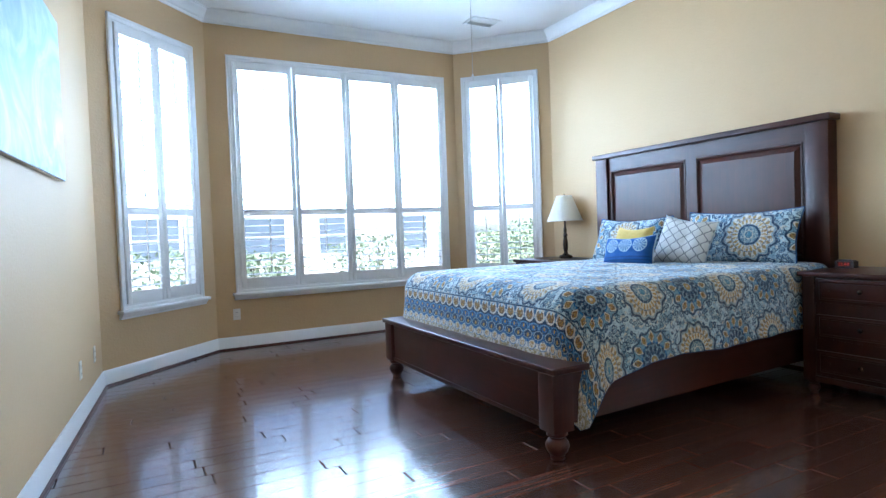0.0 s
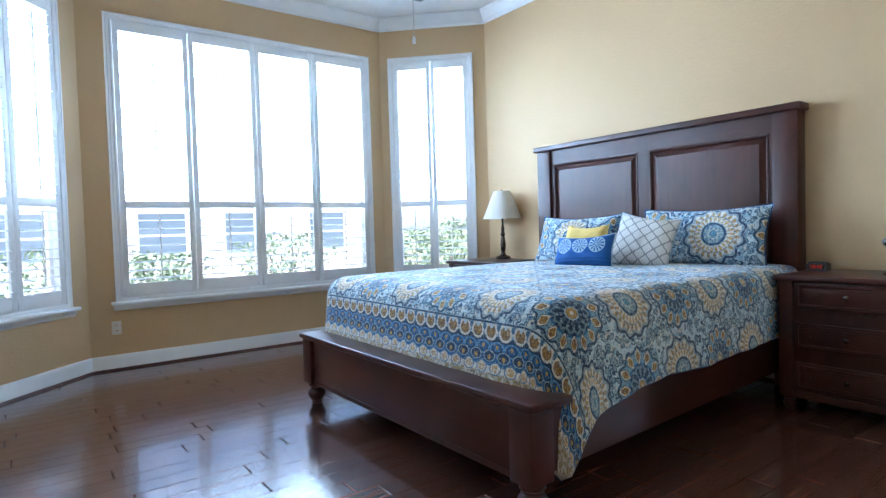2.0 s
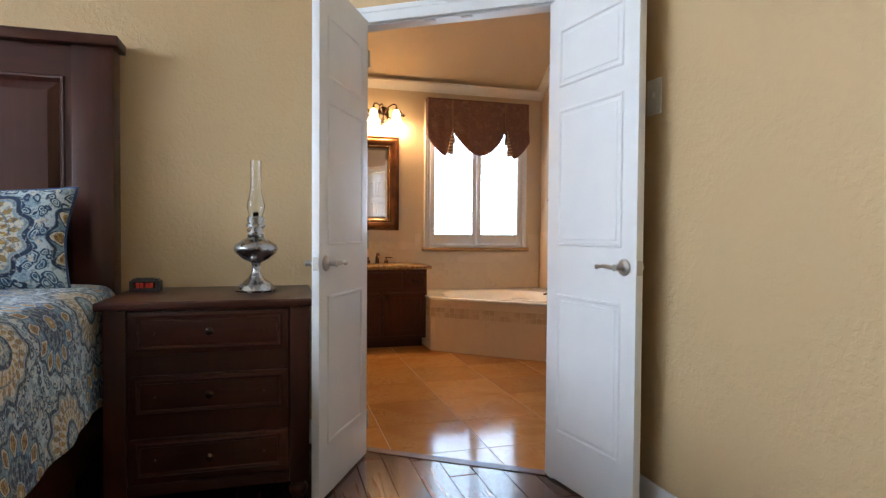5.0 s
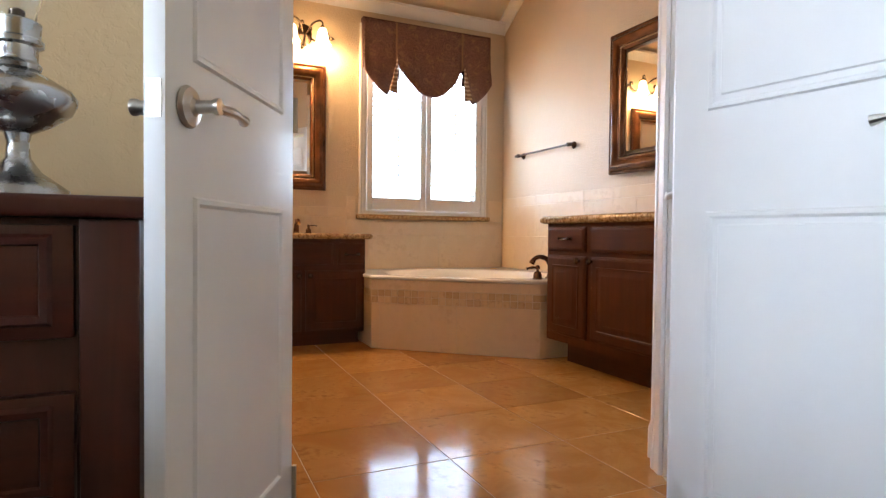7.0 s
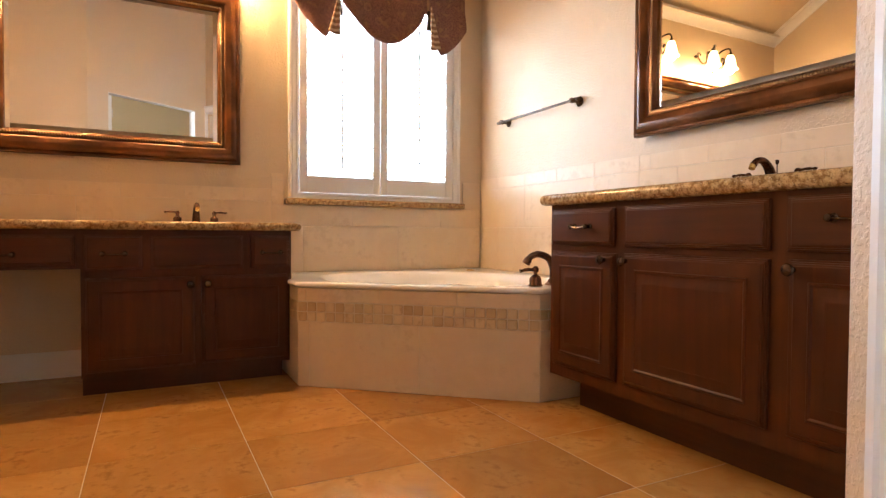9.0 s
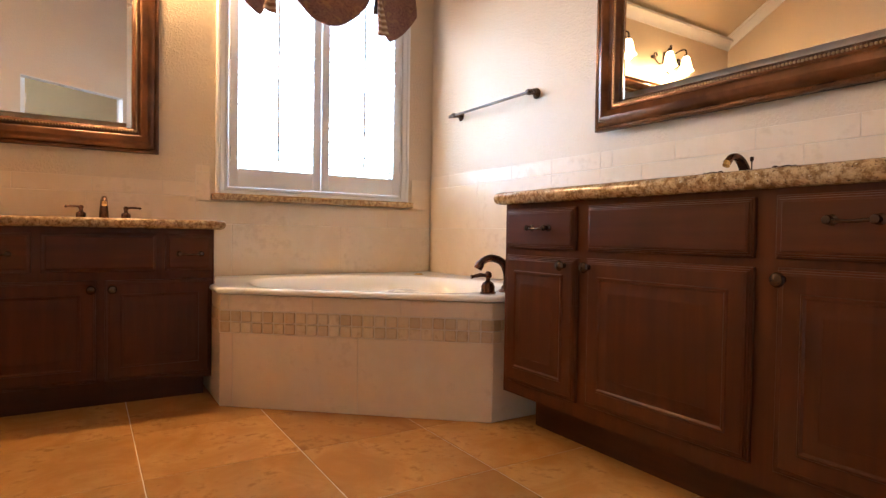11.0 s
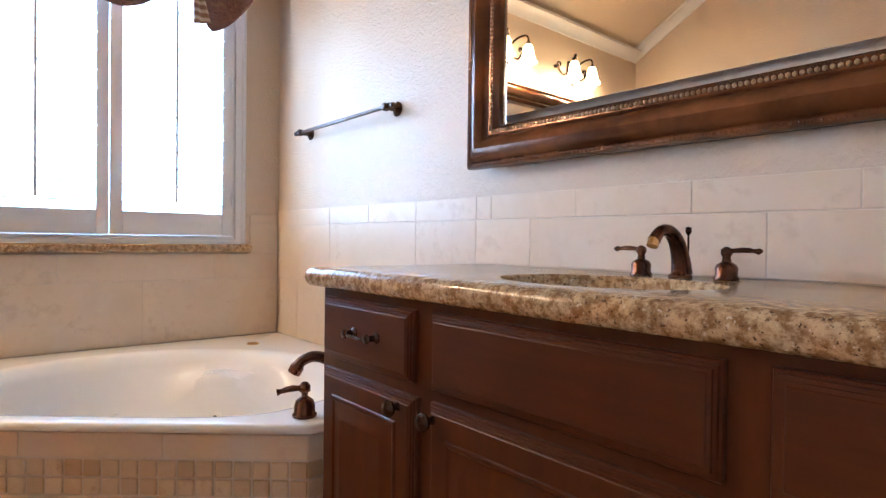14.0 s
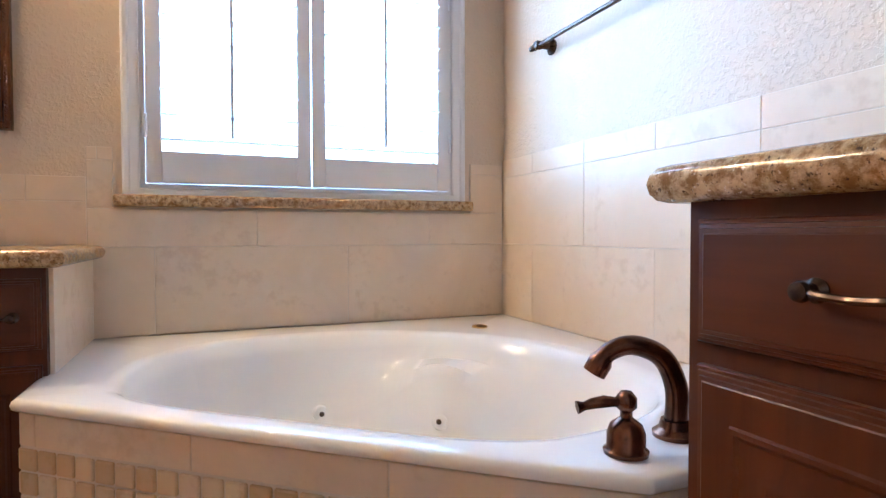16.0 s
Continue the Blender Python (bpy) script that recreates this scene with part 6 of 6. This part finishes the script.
# ---- half wall by the shower ----
LOW_BASE = [(n, z + STEP) for n, z in BASE]
structure("half_wall", one_box(7.10, 8.738, 2.452, 2.60, STEP, 1.05), WALL_TILE, "cream tiled half wall beside the vanity")
structure("half_wall_cap", one_box(7.07, 8.738, 2.42, 2.63, 1.052, 1.092, bev=0.012, seg=3), GRANITE, "granite cap on the half wall")
structure("bath_baseboard", moulding(bmesh.new(), (8.74, 1.81), (8.74, 2.45), LOW_BASE), WHITE, "white baseboard in the knee space", 50)
structure("bath_baseboard", moulding(bmesh.new(), (8.72, 2.452), (7.10, 2.452), LOW_BASE), WHITE, "white baseboard along the half wall", 50)
structure("bath_baseboard", moulding(bmesh.new(), HALL[2], (5.417, -0.235), LOW_BASE), WHITE, "white baseboard beside the vanity", 50)


# ---- outdoors ----
GRASS = material("dry_lawn", lambda: mix(noise_of(coords(), 2.5, 5), (0.10, 0.13, 0.05), (0.24, 0.25, 0.13)), 0.95)
STUCCO = material("pale_stucco", lambda: (mix(noise_of(coords(), 1.2, 4), (0.66, 0.62, 0.55), (0.76, 0.72, 0.66)), None, (noise_of(coords(), 60), 0.3, 0.004)), 0.9)
ROOF = material("grey_shingle", lambda: mix(noise_of(mapped(coords(), (3, 3, 12)), 4, 4), (0.16, 0.15, 0.14), (0.28, 0.26, 0.25)), 0.9)
PAVING = material("pale_concrete", lambda: (mix(noise_of(coords(), 1.5, 5), (0.52, 0.50, 0.47), (0.64, 0.62, 0.58)), None, (noise_of(coords(), 90), 0.2, 0.003)), 0.85)
LEAF = material("shrub_leaves", lambda: mix(S(S.tree.nodes.new("ShaderNodeNewGeometry").outputs["Random Per Island"]), (0.09, 0.13, 0.07), (0.16, 0.21, 0.12)), 0.6)
BARK = material("bark", lambda: mix(noise_of(coords(), 20, 4), (0.10, 0.07, 0.05), (0.20, 0.15, 0.11)), 0.9)
DARK_GLASS = material("dark_window_glass", lambda: (0.16, 0.20, 0.23), 0.08, 0.0)

b = bmesh.new()
bmesh.ops.create_grid(b, x_segments=8, y_segments=8, size=400)
bmesh.ops.translate(b, vec=(0, 0, -0.30), verts=b.verts)
structure("ground", b, GRASS, "dry lawn round the house")
# spread far over the lawn as an added reflector, to brighten the plank reflections
structure("patio", one_box(-16.0, 22.0, 7.95, 20.4, -0.298, -0.25, bev=0.01), PAVING, "pale concrete patio outside the bay, spread wide as an added reflector")

house = thing("neighbour_house", pose(5.5, 21.0, -0.3), "pale stucco house next door with dark windows", "house")
part("wall", one_box(-7, 7, 0, 7, 0, 3.0), STUCCO, house)
b = bmesh.new()
for x0, x1, y0, y1, z in ((-7.6, 7.6, -0.6, 7.6, 3.0),):
    lo = [b.verts.new(p) for p in ((x0, y0, z), (x1, y0, z), (x1, y1, z), (x0, y1, z))]
    hi = [b.verts.new(p) for p in ((x0 + 3, 3.5, z + 1.5), (x1 - 3, 3.5, z + 1.5))]
    b.faces.new(lo), b.faces.new((lo[0], lo[1], hi[1], hi[0])), b.faces.new((lo[2], lo[3], hi[0], hi[1])), b.faces.new((lo[1], lo[2], hi[1])), b.faces.new((lo[3], lo[0], hi[0]))
part("roof", b, ROOF, house, "grey hipped shingle roof", 0)
for x in (-4.6, -1.2, 1.4, 4.4):
    w = part("window", picture_frame(1.5, 1.5, [(0, 0), (0, 0.05), (0.07, 0.05), (0.07, 0)]), WHITE, house)
    w.matrix_local = pose(x, 0, 0.9)
    part("pane", one_box(-0.68, 0.68, -0.012, 0.0, 0.07, 1.43), DARK_GLASS, w)
    part("glazing_bar", one_box(-0.68, 0.68, -0.035, -0.012, 0.73, 0.78), WHITE, w)


def shrub(m, r, h, label, seed):
    s = thing("shrub", m, label, "shrub", "shrubs outside the bay window")
    rnd = random.Random(seed)
    b = bmesh.new()
    for k in range(5):
        a = k * math.tau / 5 + rnd.random()
        tube(curve_points([(0, 0, 0), (0.15 * r * math.cos(a), 0.15 * r * math.sin(a), h * 0.3), (0.5 * r * math.cos(a), 0.5 * r * math.sin(a), h * 0.75)], 3), [0.03 - 0.003 * i for i in range(7)], 6, b)
    part("trunk", b, BARK, s)
    b = bmesh.new()
    for k in range(900):
        a, u, q3 = rnd.random() * math.tau, rnd.random(), rnd.random() ** 0.45
        lump = 1 + 0.25 * math.sin(3 * a + seed) + 0.15 * math.sin(7 * a + 5 * u)
        rr = r * lump * math.sin(math.acos(1 - 1.75 * u)) * q3
        p = Vector((rr * math.cos(a), rr * math.sin(a), 0.12 + h * (0.06 + 0.92 * u) * (0.9 + 0.1 * lump)))
        t = pose(*p, rnd.uniform(-60, 60), rnd.uniform(-60, 60), rnd.uniform(0, 360))
        L = rnd.uniform(0.06, 0.11)
        vs = [b.verts.new(t @ Vector(c)) for c in ((-L, 0, 0), (0, -L * 0.45, 0.01), (L, 0, 0), (0, L * 0.45, 0.01))]
        b.faces.new(vs)
    tagged(part("crown", b, LEAF, s, "", 0), kind="stuff")


for i, (x, y, r, h) in enumerate(((1.6, 14.6, 1.2, 1.35), (3.2, 15.2, 0.9, 1.15), (6.2, 16.0, 1.2, 1.5), (8.6, 13.0, 1.0, 1.5), (11.0, 14.5, 1.1, 1.8), (-0.6, 14.2, 1.2, 1.3))):
    shrub(pose(x, y, -0.30), r, h, "green leafy shrub between the houses", i + 1)
pole = thing("utility_pole", pose(14.0, 26.0, -0.3), "grey wooden utility pole with a crossarm", "utility pole")
part("shaft", tube([(0, 0, 0), (0, 0, 7.2)], [0.14, 0.10], 10), BARK, pole)
part("crossarm", one_box(-0.9, 0.9, -0.06, 0.06, 6.2, 6.35), BARK, pole)


# ---- wall tiles round the tub and behind the counters ----
def tile_mesh(w, h, t=0.007, bev=0.0015):
    b = bmesh.new()
    lo = [b.verts.new(p) for p in ((0, 0, 0), (w, 0, 0), (w, 0, h), (0, 0, h))]
    mid = [b.verts.new((p[0], t - bev, p[1])) for p in ((0, 0), (w, 0), (w, h), (0, h))]
    top = [b.verts.new((p[0], t, p[1])) for p in ((bev, bev), (w - bev, bev), (w - bev, h - bev), (bev, h - bev))]
    for r0, r1 in ((lo, mid), (mid, top)):
        for i in range(4):
            b.faces.new((r0[i], r0[(i + 1) % 4], r1[(i + 1) % 4], r1[i]))
    b.faces.new(top)
    return mesh_of("tile", b, WALL_TILE)


def tile_run(parent, m, s0, s1, rows, width, shift, gaps=()):
    """Rows of tiles along a wall frame (x along, y into the room); gaps are kept clear: (s0, s1, z0, z1)."""
    J = 0.0022
    bed = bmesh.new()
    for k, (z0, z1, w) in enumerate(rows):
        s = s0 - (shift * (k % 2)) * w
        while s < s1 - 0.005:
            a, c = max(s, s0), min(s + w, s1)
            spans = [(a, c)]
            for g0, g1, h0, h1 in gaps:
                if z1 > h0 + 0.01 and z0 < h1 - 0.01:
                    spans = [q for a1, c1 in spans for q in ((a1, min(c1, g0)), (max(a1, g1), c1)) if q[1] - q[0] > 0.02]
            for a1, c1 in spans:
                if c1 - a1 > 0.02:
                    box(bed, a1, c1, 0.0006, 0.0066, z0, z1)
                    ob = new("tile", tile_mesh(c1 - a1 - J, z1 - z0 - J))
                    ob.parent = parent
                    ob.matrix_local = m @ pose(a1 + J / 2, 0.0015, z0 + J / 2)
            s += w
    bmesh.ops.transform(bed, matrix=m, verts=bed.verts)
    part("grout", bed, PALE_GROUT, parent)


def tiled(name, p0, p1, s0, s1, rows, shift, gaps, label):
    t = thing(name, Matrix(), label, "wall tiles", kind="structure")
    tile_run(t, along(p0, p1), s0, s1, rows, 0, shift, gaps)


tiled("tile_wainscot_1", HALL[3], HALL[4], 1.66, BX - 5.42 - 0.002, [(0.5455, 0.861, 0.70), (0.861, 1.152, 0.70), (1.152, 1.235, 0.35)], 0.5, (), "cream stone tiles on the wall by the tub")
tiled("tile_wainscot_2", HALL[3], HALL[4], 0.01, 1.66, [(1.000, 1.152, 0.70), (1.152, 1.235, 0.35)], 0.5, (), "cream stone tile splashback behind the counter")
tiled("tile_wainscot_3", HALL[4], HALL[5], 0.012, 1.62, [(0.5455, 0.861, 0.70), (0.861, 0.996, 0.70), (0.996, 1.165, 0.70), (1.165, 1.21, 0.35)], 0.5, ((0.17, 1.54, 0.990, 3.0),), "cream stone tiles under the bathroom window")
tiled("tile_wainscot_4", HALL[4], HALL[5], 1.62, 3.28, [(0.869, 1.02, 0.55), (1.02, 1.105, 0.35)], 0.5, (), "cream stone tile splashback behind the knee-space counter")
tiled("tile_wainscot_5", HALL[4], HALL[5], 3.46, 3.94, [(STEP + 0.6 * i, STEP + 0.6 + 0.6 * i, 0.45) for i in range(4)], 0.5, (), "cream stone tiles in the shower corner")
MS = [mesh_of("mosaic_tile", one_box(0, 0.0485, 0, 0.010, 0, 0.0485, bev=0.003, seg=1), MOSAIC)]
surround = thing("tub_surround", Matrix(), "cream stone tile surround with a mosaic band", "wall tiles", kind="structure")
for p, q2 in ((TUB[0], TUB[1]), (TUB[1], TUB[2]), (TUB[2], TUB[3])):
    # the tub stands on the right of each line
    L = math.dist(p, q2)
    fr = along(p, q2)
    for z0, z1, w in ((STEP, 0.330, 0.62), (0.439, 0.514, 0.42)):
        s = 0.0
        while s < L - 0.01:
            c = min(s + w, L)
            ob = new("tile", tile_mesh(c - s - 0.0035, z1 - z0 - 0.0035))
            ob.parent = surround
            ob.matrix_local = fr @ pose(s + 0.00175, -0.010, z0 + 0.00175)
            s = c
    n = round(L / 0.0535)
    for r in range(2):
        for i in range(n):
            ob = new("mosaic_tile", MS[0])
            ob.parent = surround
            ob.matrix_local = fr @ pose(i * L / n + 0.0025, -0.010, 0.332 + r * 0.0535)

# ---- floor tiles ----
bath_floor = thing("bath_floor", pose(0, 0, STEP), "polished honey travertine floor tiles", "floor", kind="structure")
INSIDE = [(4.68, 0.83), (5.385, 0.405), (5.43, -0.84), (8.735, -0.84), (8.735, 3.09), (5.545, 3.09), (5.545, 2.09), (5.336, 1.895), (4.728, 0.984)]


def clipped(poly, axis, at, keep):
    """The part of a polygon on one side of a line across an axis."""
    out = []
    for i in range(len(poly)):
        p, q3 = poly[i], poly[(i + 1) % len(poly)]
        a, c = keep * (p[axis] - at), keep * (q3[axis] - at)
        if a >= 0:
            out.append(p)
        if a * c < 0:
            t = a / (a - c)
            out.append((p[0] + (q3[0] - p[0]) * t, p[1] + (q3[1] - p[1]) * t))
    return out


def lay(parent, room, name, mat, x0, x1, y0, y1, thick, bev):
    poly = room
    for axis, at, keep in ((0, x0, 1), (0, x1, -1), (1, y0, 1), (1, y1, -1)):
        poly = clipped(poly, axis, at, keep)
        if len(poly) < 3:
            return
    poly = [p for i, p in enumerate(poly) if math.dist(p, poly[i - 1]) > 1e-4]
    if len(poly) < 3:
        return
    cx0, cy0 = sum(p[0] for p in poly) / len(poly), sum(p[1] for p in poly) / len(poly)
    b = bmesh.new()
    rings = []
    for ins, z in ((0, -thick), (0, -bev), (bev, 0)):
        ring = []
        for px, py in poly:
            d = math.dist((px, py), (cx0, cy0)) or 1
            k = 1 - min(0.4, ins * 1.3 / d)
            ring.append(b.verts.new(((px - cx0) * k, (py - cy0) * k, z)))
        rings.append(ring)
    for r0, r1 in zip(rings, rings[1:]):
        for i in range(len(poly)):
            b.faces.new((r0[i], r0[(i + 1) % len(poly)], r1[(i + 1) % len(poly)], r1[i]))
    b.faces.new(rings[-1])
    ob = new(name, mesh_of(name, b, mat))
    ob.parent = parent
    ob.location = (cx0, cy0, 0)


TX, TY, J = 0.506, 0.543, 0.0017
for i in range(-4, 7):
    for j in range(-3, 7):
        x, y = 6.195 + i * TX, 0.068 + j * TY
        lay(bath_floor, INSIDE, "tile", FLOOR_TILE, x + J, x + TX - J, y + J, y + TY - J, 0.008, 0.002)

# ---- floor planks ----
floor = thing("floor", pose(0, 0, 0), "hand-scraped dark wood plank floor", "floor", kind="structure")
PLAN = [(-0.60, -1.19), (1.41, -1.19), (1.41, 0.71), (4.53, 0.77), (4.678, 1.017), (5.286, 1.928), (5.39, 2.09), (5.39, 6.71), (4.44, 7.67), (1.12, 7.67), (0.01, 6.56)]
rnd = random.Random(7)
PW = 0.142
y = -1.20
while y < 7.7:
    x = -0.7 - rnd.random() * 1.2
    while x < 5.5:
        L = rnd.choice((0.55, 0.8, 1.0, 1.25, 1.5, 1.8))
        lay(floor, PLAN, "plank", PLANK, x + 0.0016, x + L - 0.0016, y + 0.0016, y + PW - 0.0016, 0.012, 0.0042)
        x += L
    y += PW
